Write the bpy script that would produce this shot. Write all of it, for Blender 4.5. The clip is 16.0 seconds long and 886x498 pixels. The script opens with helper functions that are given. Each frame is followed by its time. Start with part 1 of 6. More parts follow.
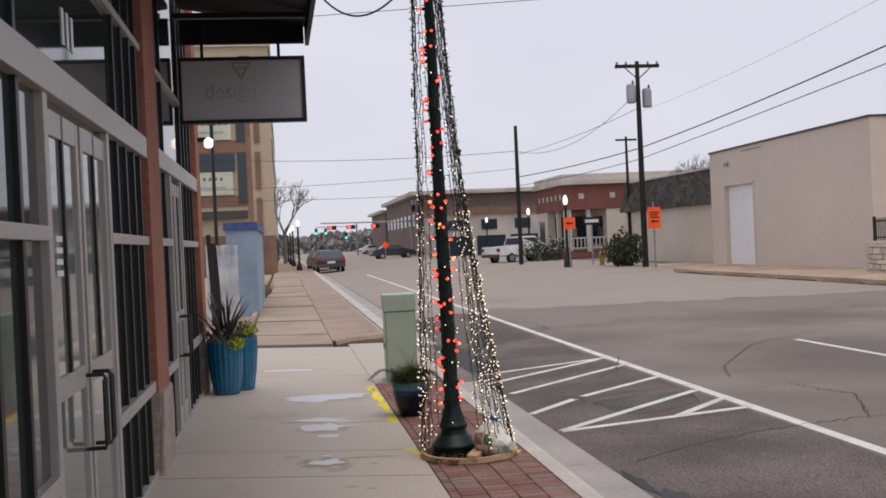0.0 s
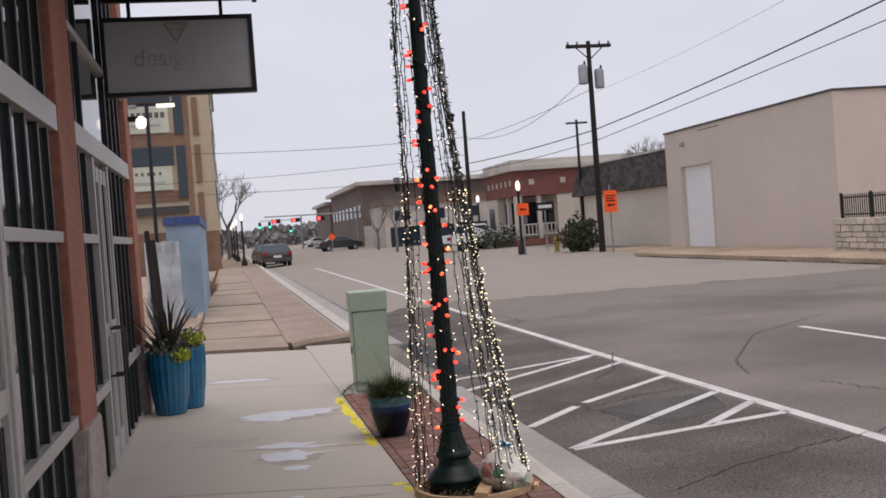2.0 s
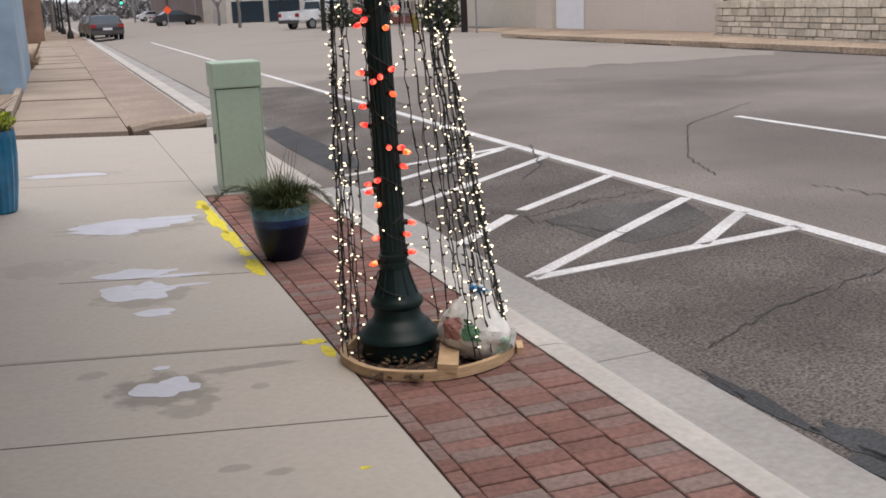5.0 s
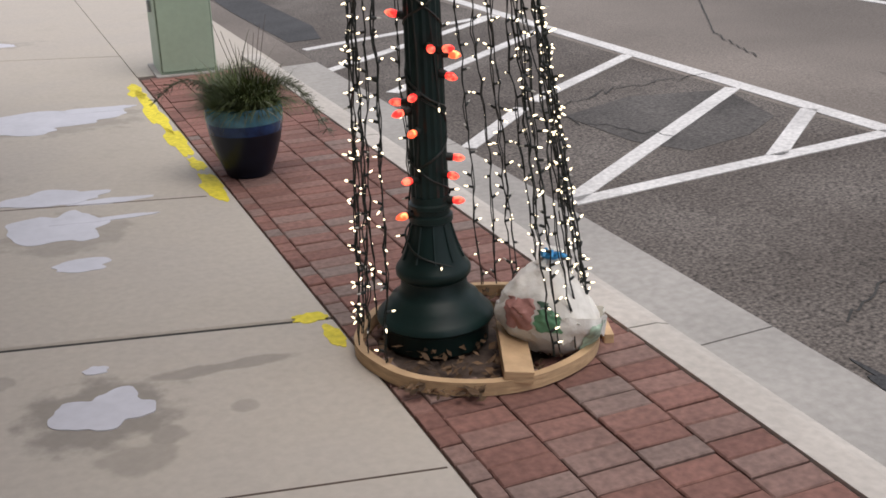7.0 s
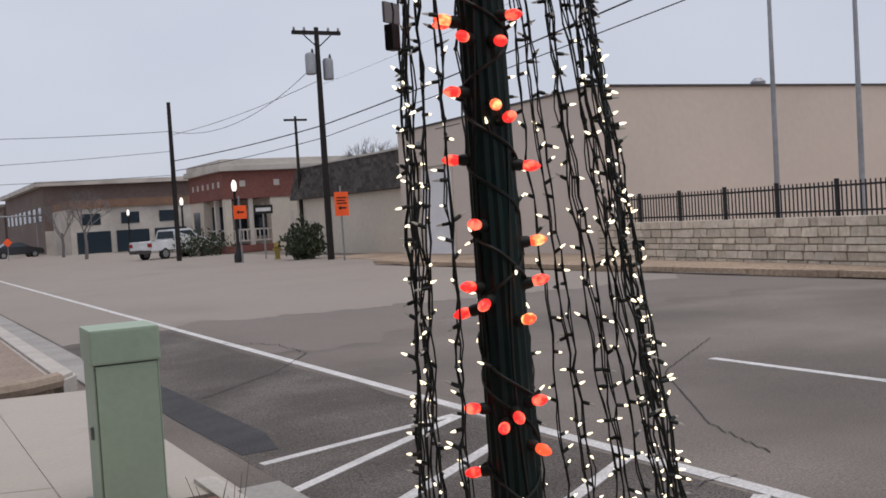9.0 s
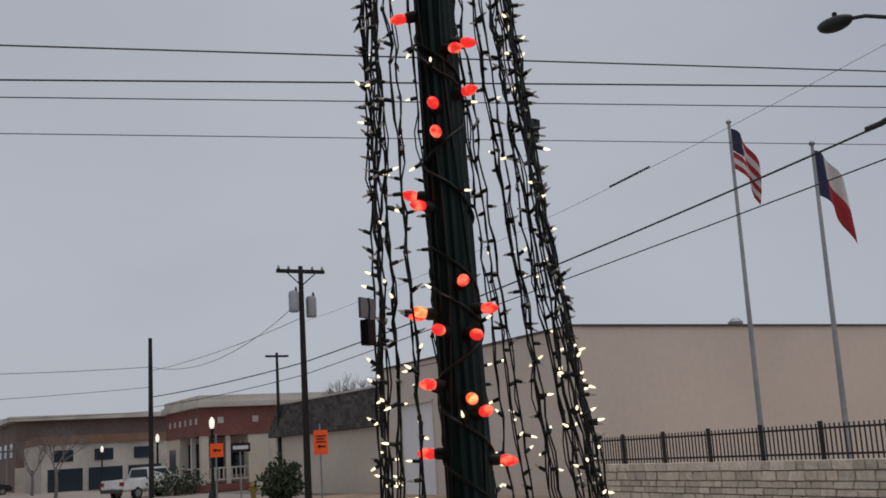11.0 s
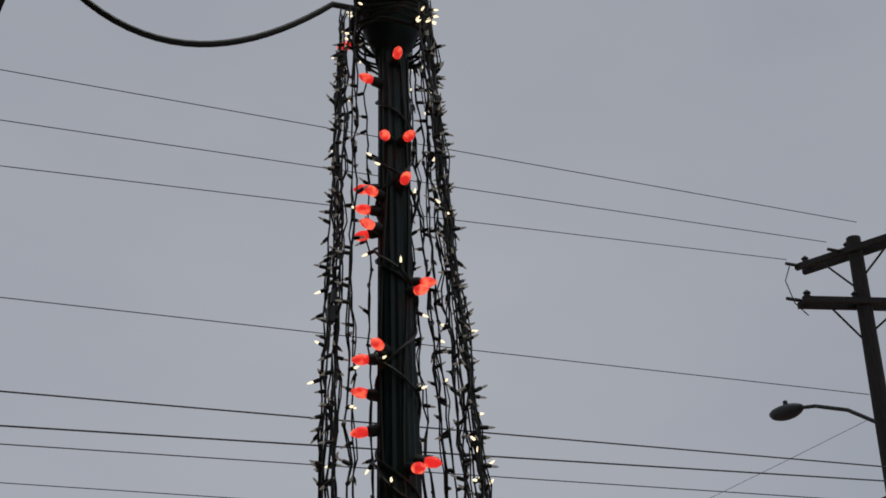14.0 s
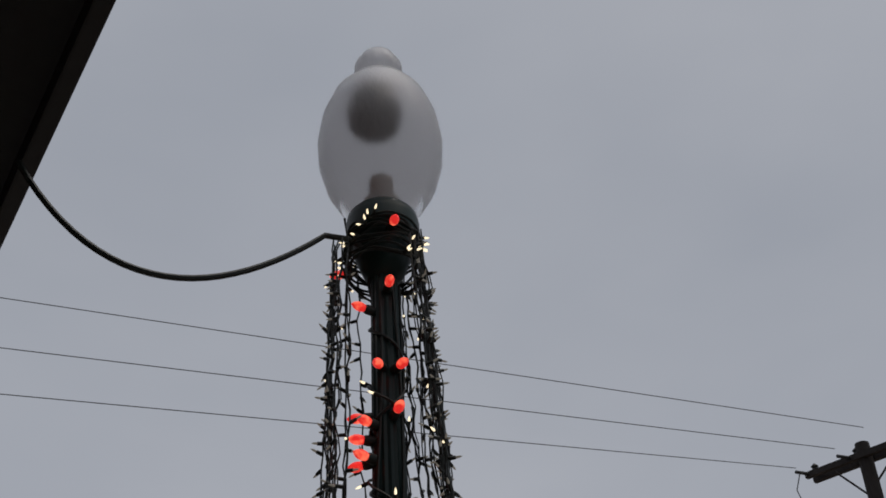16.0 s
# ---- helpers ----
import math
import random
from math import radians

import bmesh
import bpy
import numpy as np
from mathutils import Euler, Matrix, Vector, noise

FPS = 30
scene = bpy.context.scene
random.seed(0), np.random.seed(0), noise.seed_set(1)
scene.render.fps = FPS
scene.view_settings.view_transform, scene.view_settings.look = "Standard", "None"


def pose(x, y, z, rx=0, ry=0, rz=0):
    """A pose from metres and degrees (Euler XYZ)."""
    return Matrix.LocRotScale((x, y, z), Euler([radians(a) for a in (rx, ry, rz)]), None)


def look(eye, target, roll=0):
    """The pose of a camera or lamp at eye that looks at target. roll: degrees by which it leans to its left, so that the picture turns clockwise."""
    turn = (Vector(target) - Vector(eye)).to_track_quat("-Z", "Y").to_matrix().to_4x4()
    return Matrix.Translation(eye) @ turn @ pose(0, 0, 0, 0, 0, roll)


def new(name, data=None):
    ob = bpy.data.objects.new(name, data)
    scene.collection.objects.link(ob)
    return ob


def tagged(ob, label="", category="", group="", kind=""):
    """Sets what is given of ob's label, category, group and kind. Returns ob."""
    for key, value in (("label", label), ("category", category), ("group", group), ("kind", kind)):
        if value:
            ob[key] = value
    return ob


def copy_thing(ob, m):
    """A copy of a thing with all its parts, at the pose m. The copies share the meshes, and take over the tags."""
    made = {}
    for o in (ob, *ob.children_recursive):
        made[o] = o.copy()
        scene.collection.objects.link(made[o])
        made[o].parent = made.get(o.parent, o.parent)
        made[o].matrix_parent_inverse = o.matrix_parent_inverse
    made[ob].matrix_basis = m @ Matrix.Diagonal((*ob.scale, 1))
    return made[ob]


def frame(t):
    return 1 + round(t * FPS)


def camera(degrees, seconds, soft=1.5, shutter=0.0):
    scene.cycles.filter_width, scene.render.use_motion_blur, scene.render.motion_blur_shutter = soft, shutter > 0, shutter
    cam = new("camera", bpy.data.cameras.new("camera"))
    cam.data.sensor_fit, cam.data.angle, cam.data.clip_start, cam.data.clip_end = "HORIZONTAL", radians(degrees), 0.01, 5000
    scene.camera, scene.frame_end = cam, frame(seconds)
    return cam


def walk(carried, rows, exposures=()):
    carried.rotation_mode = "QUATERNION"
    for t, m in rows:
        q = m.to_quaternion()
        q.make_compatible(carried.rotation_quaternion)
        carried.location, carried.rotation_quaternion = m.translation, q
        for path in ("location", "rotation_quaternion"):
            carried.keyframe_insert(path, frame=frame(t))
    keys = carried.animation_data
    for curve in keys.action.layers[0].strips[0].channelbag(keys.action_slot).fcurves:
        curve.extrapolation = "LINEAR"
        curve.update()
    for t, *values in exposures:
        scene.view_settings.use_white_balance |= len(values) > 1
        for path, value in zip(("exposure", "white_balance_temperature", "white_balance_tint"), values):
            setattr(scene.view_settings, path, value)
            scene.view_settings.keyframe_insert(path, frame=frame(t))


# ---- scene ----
cam = camera(45.3, 16.0, soft=1.7)
PATH = [
    (0, (0.235, -1.76, 1.62), (0.531, 0.218, 1.605), -2.6),
    (0.5, (0.204, -1.364, 1.6), (0.493, 0.615, 1.57), -4.0),
    (1, (0.197, -0.96, 1.592), (0.488, 1.018, 1.559), -4.5),
    (1.5, (0.201, -0.563, 1.598), (0.517, 1.412, 1.564), -4.4),
    (2, (0.174, -0.199, 1.614), (0.571, 1.76, 1.574), -4.2),
    (2.5, (0.197, 0.207, 1.561), (0.6, 2.164, 1.473), -4.1),
    (3, (0.162, 0.577, 1.501), (0.591, 2.517, 1.272), -4.1),
    (3.5, (0.167, 0.94, 1.466), (0.682, 2.834, 1.086), -3.5),
    (6, (0.321, 2.889, 1.399), (0.979, 4.7, 0.863), -2.4),
    (6.5, (0.361, 3.223, 1.376), (1.009, 4.984, 0.684), -2.5),
    (7, (0.359, 3.556, 1.384), (1.082, 5.276, 0.664), -1.5),
    (7.5, (0.406, 3.868, 1.372), (1.167, 5.562, 0.63), -2.7),
    (8, (0.414, 4.16, 1.405), (1.26, 5.865, 0.791), -2.4),
    (8.5, (0.37, 4.358, 1.491), (1.276, 6.115, 1.185), -3.6),
    (9, (0.35, 4.423, 1.543), (1.287, 6.189, 1.479), -3.6),
    (9.5, (0.359, 4.423, 1.564), (1.312, 6.18, 1.638), -3.6),
    (10, (0.363, 4.428, 1.605), (1.319, 6.171, 1.824), -4.0),
    (12.5, (0.392, 4.434, 1.697), (1.399, 6.057, 2.289), -1.6),
    (13, (0.391, 4.445, 1.72), (1.387, 6.011, 2.466), -1.5),
    (13.5, (0.39, 4.469, 1.737), (1.373, 5.988, 2.59), -1.4),
    (14, (0.418, 4.527, 1.815), (1.366, 5.98, 2.811), -1.4),
    (14.5, (0.418, 4.519, 1.823), (1.323, 5.923, 2.923), -1.5),
    (15, (0.418, 4.506, 1.826), (1.272, 5.833, 3.055), -2.4),
    (15.5, (0.43, 4.516, 1.847), (1.256, 5.774, 3.164), -3.1),
    (16, (0.426, 4.512, 1.842), (1.26, 5.761, 3.164), -3.3),
]
EXPOSURES = [(0.0, 0.1, 6650, 16), (2.2, 0.05, 6600, 16), (3.0, -0.02, 6600, 17), (3.6, 0.19, 6500, 15), (6.0, 0.36, 6500, 12), (7.5, 0.36, 6500, 12), (8.0, 0.55, 6450, 12), (8.5, 0.42, 6350, 12), (9.0, -0.12, 6350, 13), (10.0, -0.42, 6380, 12), (12.4, -0.78, 6500, 10), (16.0, -0.77, 6500, 10)]
walk(cam, [(t, look(eye, target, roll)) for t, eye, target, roll in PATH], EXPOSURES)

# ---- light ----
world = bpy.data.worlds.new("overcast_sky")
scene.world = world
world.use_nodes = True
wn, wl = world.node_tree.nodes, world.node_tree.links
wn.clear()
sky = wn.new("ShaderNodeTexSky")
sky.sky_type, sky.sun_disc = "NISHITA", False
sky.sun_elevation, sky.sun_rotation = radians(35), radians(200)
wco = wn.new("ShaderNodeTexCoord")
wmap = wn.new("ShaderNodeMapping")
wmap.inputs["Scale"].default_value = (1.0, 1.0, 2.2)
wnoise = wn.new("ShaderNodeTexNoise")
wnoise.inputs["Scale"].default_value, wnoise.inputs["Detail"].default_value = 1.6, 4
wramp = wn.new("ShaderNodeValToRGB")
wramp.color_ramp.elements[0].position, wramp.color_ramp.elements[1].position = 0.3, 0.75
wramp.color_ramp.elements[0].color = (0.525, 0.56, 0.635, 1)
wramp.color_ramp.elements[1].color = (0.655, 0.68, 0.745, 1)
wb1, wb2, wadd, wout = wn.new("ShaderNodeBackground"), wn.new("ShaderNodeBackground"), wn.new("ShaderNodeAddShader"), wn.new("ShaderNodeOutputWorld")
wb1.inputs["Strength"].default_value = 0.008
wb2.inputs["Strength"].default_value = 1.0
wsep, wmr = wn.new("ShaderNodeSeparateXYZ"), wn.new("ShaderNodeMapRange")
wmr.inputs["From Min"].default_value, wmr.inputs["From Max"].default_value = 0.86, 1.0
wmr.inputs["To Min"].default_value, wmr.inputs["To Max"].default_value = 1.0, 2.3
wl.new(wco.outputs["Generated"], wsep.inputs[0])
wl.new(wsep.outputs["Z"], wmr.inputs["Value"])
wl.new(wmr.outputs["Result"], wb2.inputs["Strength"])
wl.new(wco.outputs["Generated"], wmap.inputs["Vector"])
wl.new(wmap.outputs["Vector"], wnoise.inputs["Vector"])
wl.new(wnoise.outputs["Fac"], wramp.inputs["Fac"])
wl.new(sky.outputs["Color"], wb1.inputs["Color"])
wl.new(wramp.outputs["Color"], wb2.inputs["Color"])
wl.new(wb1.outputs[0], wadd.inputs[0])
wl.new(wb2.outputs[0], wadd.inputs[1])
wl.new(wadd.outputs[0], wout.inputs["Surface"])
sun = new("sun", bpy.data.lights.new("sun", "SUN"))
sun.data.energy, sun.data.angle, sun.data.color = 1.15, radians(40), (1.0, 0.90, 0.78)
sun.matrix_world = look((0, 0, 30), (-4, 8, 0))


# ---- materials ----
def mat(name, col, rough=0.7, metal=0.0, scale=8.0, var=0.25, bump=0.15, big=0.6, bigvar=0.2, emit=None, power=0.0, spec=0.4, island=0.0, objrand=0.0, stretch=None, tint=None):
    """A surface with fine grain and broad stains, both in metres of the world."""
    m = bpy.data.materials.new(name)
    m.use_nodes = True
    n, l = m.node_tree.nodes, m.node_tree.links
    b = n["Principled BSDF"]
    b.inputs["Roughness"].default_value, b.inputs["Metallic"].default_value = rough, metal
    b.inputs["Specular IOR Level"].default_value = spec
    geo = n.new("ShaderNodeNewGeometry")
    vec = geo.outputs["Position"]
    if stretch:
        mp = n.new("ShaderNodeMapping")
        mp.inputs["Scale"].default_value = stretch
        l.new(vec, mp.inputs["Vector"])
        vec = mp.outputs["Vector"]
    fine, broad = n.new("ShaderNodeTexNoise"), n.new("ShaderNodeTexNoise")
    fine.inputs["Scale"].default_value, fine.inputs["Detail"].default_value = scale, 6
    broad.inputs["Scale"].default_value, broad.inputs["Detail"].default_value = big, 4
    l.new(vec, fine.inputs["Vector"])
    l.new(geo.outputs["Position"], broad.inputs["Vector"])
    total = None
    for node, k in ((fine, var), (broad, bigvar)):
        mr = n.new("ShaderNodeMapRange")
        mr.inputs["From Min"].default_value, mr.inputs["From Max"].default_value = 0.28, 0.72
        mr.inputs["To Min"].default_value, mr.inputs["To Max"].default_value = 1 - k, 1 + k
        l.new(node.outputs["Fac"], mr.inputs["Value"])
        if total is None:
            total = mr.outputs["Result"]
        else:
            mm = n.new("ShaderNodeMath")
            mm.operation = "MULTIPLY"
            l.new(total, mm.inputs[0])
            l.new(mr.outputs["Result"], mm.inputs[1])
            total = mm.outputs[0]
    for k, out in ((island, None), (objrand, 1)):
        if k:
            src = geo.outputs["Random Per Island"] if out is None else n.new("ShaderNodeObjectInfo").outputs["Random"]
            mr = n.new("ShaderNodeMapRange")
            mr.inputs["To Min"].default_value, mr.inputs["To Max"].default_value = 1 - k, 1 + k
            l.new(src, mr.inputs["Value"])
            mm = n.new("ShaderNodeMath")
            mm.operation = "MULTIPLY"
            l.new(total, mm.inputs[0])
            l.new(mr.outputs["Result"], mm.inputs[1])
            total = mm.outputs[0]
    base = n.new("ShaderNodeRGB")
    base.outputs[0].default_value = (*col, 1)
    colour = base.outputs[0]
    if tint:
        mixc = n.new("ShaderNodeMix")
        mixc.data_type = "RGBA"
        mixc.inputs["B"].default_value = (*tint, 1)
        l.new(colour, mixc.inputs["A"])
        src = n.new("ShaderNodeObjectInfo").outputs["Random"] if objrand else broad.outputs["Fac"]
        mr = n.new("ShaderNodeMapRange")
        mr.inputs["From Min"].default_value, mr.inputs["From Max"].default_value = (0.45, 1.0) if objrand else (0.4, 0.65)
        l.new(src, mr.inputs["Value"])
        l.new(mr.outputs["Result"], mixc.inputs["Factor"])
        colour = mixc.outputs["Result"]
    sc = n.new("ShaderNodeVectorMath")
    sc.operation = "SCALE"
    l.new(colour, sc.inputs[0])
    l.new(total, sc.inputs["Scale"])
    l.new(sc.outputs["Vector"], b.inputs["Base Color"])
    if bump:
        bp = n.new("ShaderNodeBump")
        bp.inputs["Strength"].default_value, bp.inputs["Distance"].default_value = bump, 0.4 / scale
        l.new(fine.outputs["Fac"], bp.inputs["Height"])
        l.new(bp.outputs["Normal"], b.inputs["Normal"])
    if emit:
        b.inputs["Emission Color"].default_value, b.inputs["Emission Strength"].default_value = (*emit, 1), power
    return m


def glass_mat(name, col, rough=0.03, ior=1.5):
    m = bpy.data.materials.new(name)
    m.use_nodes = True
    b = m.node_tree.nodes["Principled BSDF"]
    b.inputs["Base Color"].default_value = (*col, 1)
    b.inputs["Roughness"].default_value, b.inputs["Specular IOR Level"].default_value, b.inputs["IOR"].default_value = rough, 0.5, ior
    return m



def bulb_mat(name, dull, hot, low, high):
    """A coloured lamp bulb whose glow has brighter spots painted in by noise."""
    m = mat(name, dull, 0.25, bump=0, var=0, bigvar=0, emit=dull, power=1.0)
    n, l = m.node_tree.nodes, m.node_tree.links
    tc, ramp = n.new("ShaderNodeTexNoise"), n.new("ShaderNodeMapRange")
    geo = n.new("ShaderNodeNewGeometry")
    tc.inputs["Scale"].default_value = 42
    l.new(geo.outputs["Position"], tc.inputs["Vector"])
    ramp.inputs["From Min"].default_value, ramp.inputs["From Max"].default_value = 0.46, 0.66
    l.new(tc.outputs["Fac"], ramp.inputs["Value"])
    mx = n.new("ShaderNodeMix")
    mx.data_type = "RGBA"
    mx.inputs["A"].default_value, mx.inputs["B"].default_value = (*[c * low for c in dull], 1), (*[c * high for c in hot], 1)
    l.new(ramp.outputs["Result"], mx.inputs["Factor"])
    l.new(mx.outputs["Result"], n["Principled BSDF"].inputs["Emission Color"])
    return m


M = dict(
    concrete=mat("concrete", (0.48, 0.43, 0.368), 0.85, scale=38, var=0.06, bump=0.07, big=1.6, bigvar=0.13, tint=(0.40, 0.36, 0.315)),
    old_concrete=mat("old_concrete", (0.335, 0.265, 0.205), 0.9, scale=26, var=0.16, bump=0.2, big=0.7, bigvar=0.2),
    kerb=mat("kerb_concrete", (0.48, 0.44, 0.395), 0.85, scale=30, var=0.12, bump=0.15, big=1.5, bigvar=0.14),
    gutter=mat("gutter_concrete", (0.34, 0.32, 0.295), 0.85, scale=30, var=0.12, bump=0.15, big=1.1, bigvar=0.16),
    asphalt=mat("asphalt", (0.158, 0.135, 0.117), 0.9, scale=75, var=0.35, bump=0.4, big=0.35, bigvar=0.2, tint=(0.195, 0.167, 0.145)),
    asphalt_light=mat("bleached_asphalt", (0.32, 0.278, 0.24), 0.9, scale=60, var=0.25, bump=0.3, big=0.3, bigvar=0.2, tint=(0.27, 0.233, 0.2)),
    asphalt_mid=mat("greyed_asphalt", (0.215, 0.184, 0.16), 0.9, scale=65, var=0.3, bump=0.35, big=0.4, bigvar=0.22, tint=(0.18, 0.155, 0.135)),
    lane=mat("parking_lane_asphalt", (0.100, 0.084, 0.073), 0.92, scale=70, var=0.8, bump=0.6, big=0.9, bigvar=0.22, tint=(0.125, 0.109, 0.097)),
    patch=mat("fresh_asphalt", (0.055, 0.055, 0.057), 0.9, scale=70, var=0.4, bump=0.5, big=2.5, bigvar=0.25),
    worn=mat("worn_asphalt", (0.092, 0.084, 0.078), 0.92, scale=55, var=0.5, bump=0.6, big=2.0, bigvar=0.3),
    crack=mat("crack_filler", (0.05, 0.048, 0.045), 0.95, scale=50, var=0.3, bump=0.2),
    paint=mat("road_paint", (0.62, 0.60, 0.58), 0.8, scale=45, var=0.22, bump=0.2, big=3, bigvar=0.15),
    hydrant=mat("weathered_yellow_iron", (0.24, 0.18, 0.04), 0.7, scale=20, var=0.25, bump=0.1),
    yellow=mat("yellow_paint", (0.72, 0.60, 0.04), 0.7, scale=40, var=0.2, bump=0.15),
    dirt=mat("dirt", (0.38, 0.285, 0.205), 0.95, scale=14, var=0.3, bump=0.5, big=0.5, bigvar=0.25),
    paver=mat("paver", (0.235, 0.117, 0.094), 0.85, scale=45, var=0.25, bump=0.3, big=3, bigvar=0.18, objrand=0.28, tint=(0.165, 0.124, 0.108)),
    paver_rest=mat("paver_far", (0.23, 0.11, 0.088), 0.85, scale=60, var=0.22, bump=0.25, big=1, bigvar=0.15, island=0.28),
    old_brick=mat("old_brick_verge", (0.32, 0.245, 0.195), 0.9, scale=20, var=0.25, bump=0.3, big=0.8, bigvar=0.2),
    joint=mat("paver_joint_sand", (0.095, 0.068, 0.054), 0.95, scale=60, var=0.3, bump=0.3),
    dark_green=mat("dark_green_paint", (0.006, 0.020, 0.018), 0.42, scale=20, var=0.2, bump=0.05, big=3, bigvar=0.2, spec=0.28),
    cable=mat("black_green_wire", (0.012, 0.016, 0.013), 0.5, scale=50, var=0.2, bump=0.0),
    warm_bulb=mat("warm_white_bulb", (0.9, 0.8, 0.6), 0.3, scale=50, var=0.0, bump=0, bigvar=0, emit=(1.0, 0.84, 0.55), power=2.4),
    # the dark bulbs of the strings keep a faint glow of their own
    dim_bulb=mat("clear_dim_bulb", (0.3, 0.3, 0.29), 0.15, scale=50, var=0.0, bump=0, bigvar=0, emit=(1.0, 0.9, 0.7), power=0.12),
    red_bulb=bulb_mat("red_bulb", (1.0, 0.035, 0.03), (1.0, 0.17, 0.09), 1.05, 2.0),
    orange_bulb=bulb_mat("orange_bulb", (1.0, 0.10, 0.035), (1.0, 0.42, 0.14), 1.3, 2.6),
    wood=mat("raw_pine", (0.53, 0.36, 0.205), 0.75, scale=14, var=0.2, bump=0.15, stretch=(1, 1, 6)),
    leaf_litter=mat("dry_leaves", (0.13, 0.08, 0.045), 0.9, scale=40, var=0.4, bump=0.3, island=0.5),
    bag=mat("white_plastic_bag", (0.68, 0.655, 0.60), 0.42, scale=18, var=0.1, bump=0.35, big=5, bigvar=0.12),
    bag_red=mat("bag_print_red", (0.46, 0.23, 0.2), 0.4, scale=30, var=0.2, bump=0.1),
    bag_green=mat("bag_print_green", (0.12, 0.27, 0.15), 0.4, scale=30, var=0.2, bump=0.1),
    bag_pale=mat("bag_print_pale_green", (0.36, 0.47, 0.36), 0.4, scale=40, var=0.3, bump=0.1),
    bag_dark=mat("bag_print_dark", (0.05, 0.10, 0.06), 0.4, scale=30, var=0.2, bump=0.1),
    blue_tie=mat("blue_plastic", (0.04, 0.30, 0.62), 0.4, bump=0.1),
    cabinet=mat("pale_green_metal", (0.37, 0.47, 0.355), 0.5, scale=25, var=0.05, bump=0.04, big=2.0, bigvar=0.07),
    cabinet_dark=mat("cabinet_gap", (0.06, 0.08, 0.06), 0.8),
    pot_dark=mat("navy_glaze", (0.005, 0.009, 0.02), 0.3, scale=15, var=0.3, bump=0.05, spec=0.3),
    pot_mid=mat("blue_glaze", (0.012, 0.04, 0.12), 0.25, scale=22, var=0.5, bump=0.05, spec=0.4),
    pot_band=mat("teal_glaze", (0.06, 0.2, 0.27), 0.25, scale=14, var=0.45, bump=0.04, spec=0.6),
    pot_blue=mat("turquoise_glaze", (0.006, 0.125, 0.24), 0.22, scale=10, var=0.2, bump=0.05, spec=0.6),
    soil=mat("potting_soil", (0.05, 0.035, 0.025), 0.95, scale=50, var=0.4, bump=0.6),
    grass_leaf=mat("green_foliage", (0.085, 0.11, 0.035), 0.6, scale=20, var=0.3, bump=0, island=0.45),
    dark_leaf=mat("dark_purple_foliage", (0.04, 0.036, 0.03), 0.5, scale=20, var=0.3, bump=0, island=0.4),
    grey_leaf=mat("grey_green_foliage", (0.14, 0.145, 0.10), 0.6, scale=20, var=0.3, bump=0, island=0.4),
    lime_leaf=mat("lime_foliage", (0.36, 0.42, 0.03), 0.6, scale=20, var=0.2, bump=0, island=0.3),
    shrub_leaf=mat("evergreen_foliage", (0.045, 0.06, 0.03), 0.7, scale=6, var=0.3, bump=0, island=0.45),
    steel=mat("brushed_aluminium", (0.45, 0.42, 0.395), 0.45, 0.25, scale=30, var=0.06, bump=0.02, big=1.2, bigvar=0.06),
    steel_dark=mat("dark_aluminium", (0.025, 0.026, 0.027), 0.45, 0.3, scale=20, var=0.1, bump=0.03),
    brick_red=mat("painted_red_brick", (0.33, 0.135, 0.09), 0.85, scale=22, var=0.2, bump=0.3, big=1.8, bigvar=0.15),
    stone_base=mat("pier_stone", (0.36, 0.30, 0.26), 0.9, scale=16, var=0.2, bump=0.5),
    window=glass_mat("storefront_glass", (0.035, 0.043, 0.041), 0.05, 1.7),
    door_glass=glass_mat("door_glass", (0.19, 0.215, 0.19), 0.05, 2.1),
    awning=mat("black_awning", (0.014, 0.014, 0.015), 0.6, scale=18, var=0.2, bump=0.1),
    sign=mat("grey_sign_face", (0.50, 0.49, 0.49), 0.5, scale=5, var=0.03, bump=0.0, big=2, bigvar=0.05),
    sign_text=mat("faint_lettering", (0.39, 0.385, 0.39), 0.5, bump=0),
    sign_logo=mat("faint_gold_mark", (0.40, 0.36, 0.31), 0.5, bump=0),
    tan=mat("beige_stucco", (0.64, 0.555, 0.485), 0.9, scale=5, var=0.025, bump=0.1, big=0.25, bigvar=0.06),
    tan2=mat("cream_stucco", (0.62, 0.555, 0.465), 0.9, scale=5, var=0.05, bump=0.1, big=0.4, bigvar=0.06),
    trim_dark=mat("dark_metal_coping", (0.07, 0.06, 0.058), 0.5, bump=0.03),
    white_door=mat("white_roller_door", (0.84, 0.85, 0.87), 0.5, scale=3, var=0.03, bump=0.03, bigvar=0.03),
    shingle=mat("grey_shingle", (0.085, 0.075, 0.07), 0.9, scale=9, var=0.35, bump=0.4, island=0.4),
    brick_band=mat("dark_red_brickwork", (0.21, 0.085, 0.07), 0.9, scale=6, var=0.15, bump=0.2, big=0.6, bigvar=0.12),
    brick_far=mat("weathered_brick", (0.185, 0.138, 0.12), 0.9, scale=3, var=0.12, bump=0.1, big=0.3, bigvar=0.12),
    cream=mat("cream_cornice", (0.55, 0.51, 0.46), 0.85, scale=4, var=0.05, bump=0.05),
    wall_beige=mat("beige_panel", (0.52, 0.43, 0.31), 0.85, scale=2, var=0.05, bump=0.05, big=0.2, bigvar=0.06),
    wall_brown=mat("brown_brick_panel", (0.24, 0.145, 0.10), 0.9, scale=3, var=0.1, bump=0.1),
    banner=mat("banner_cloth", (0.58, 0.60, 0.50), 0.8, scale=3, var=0.03, bump=0.03),
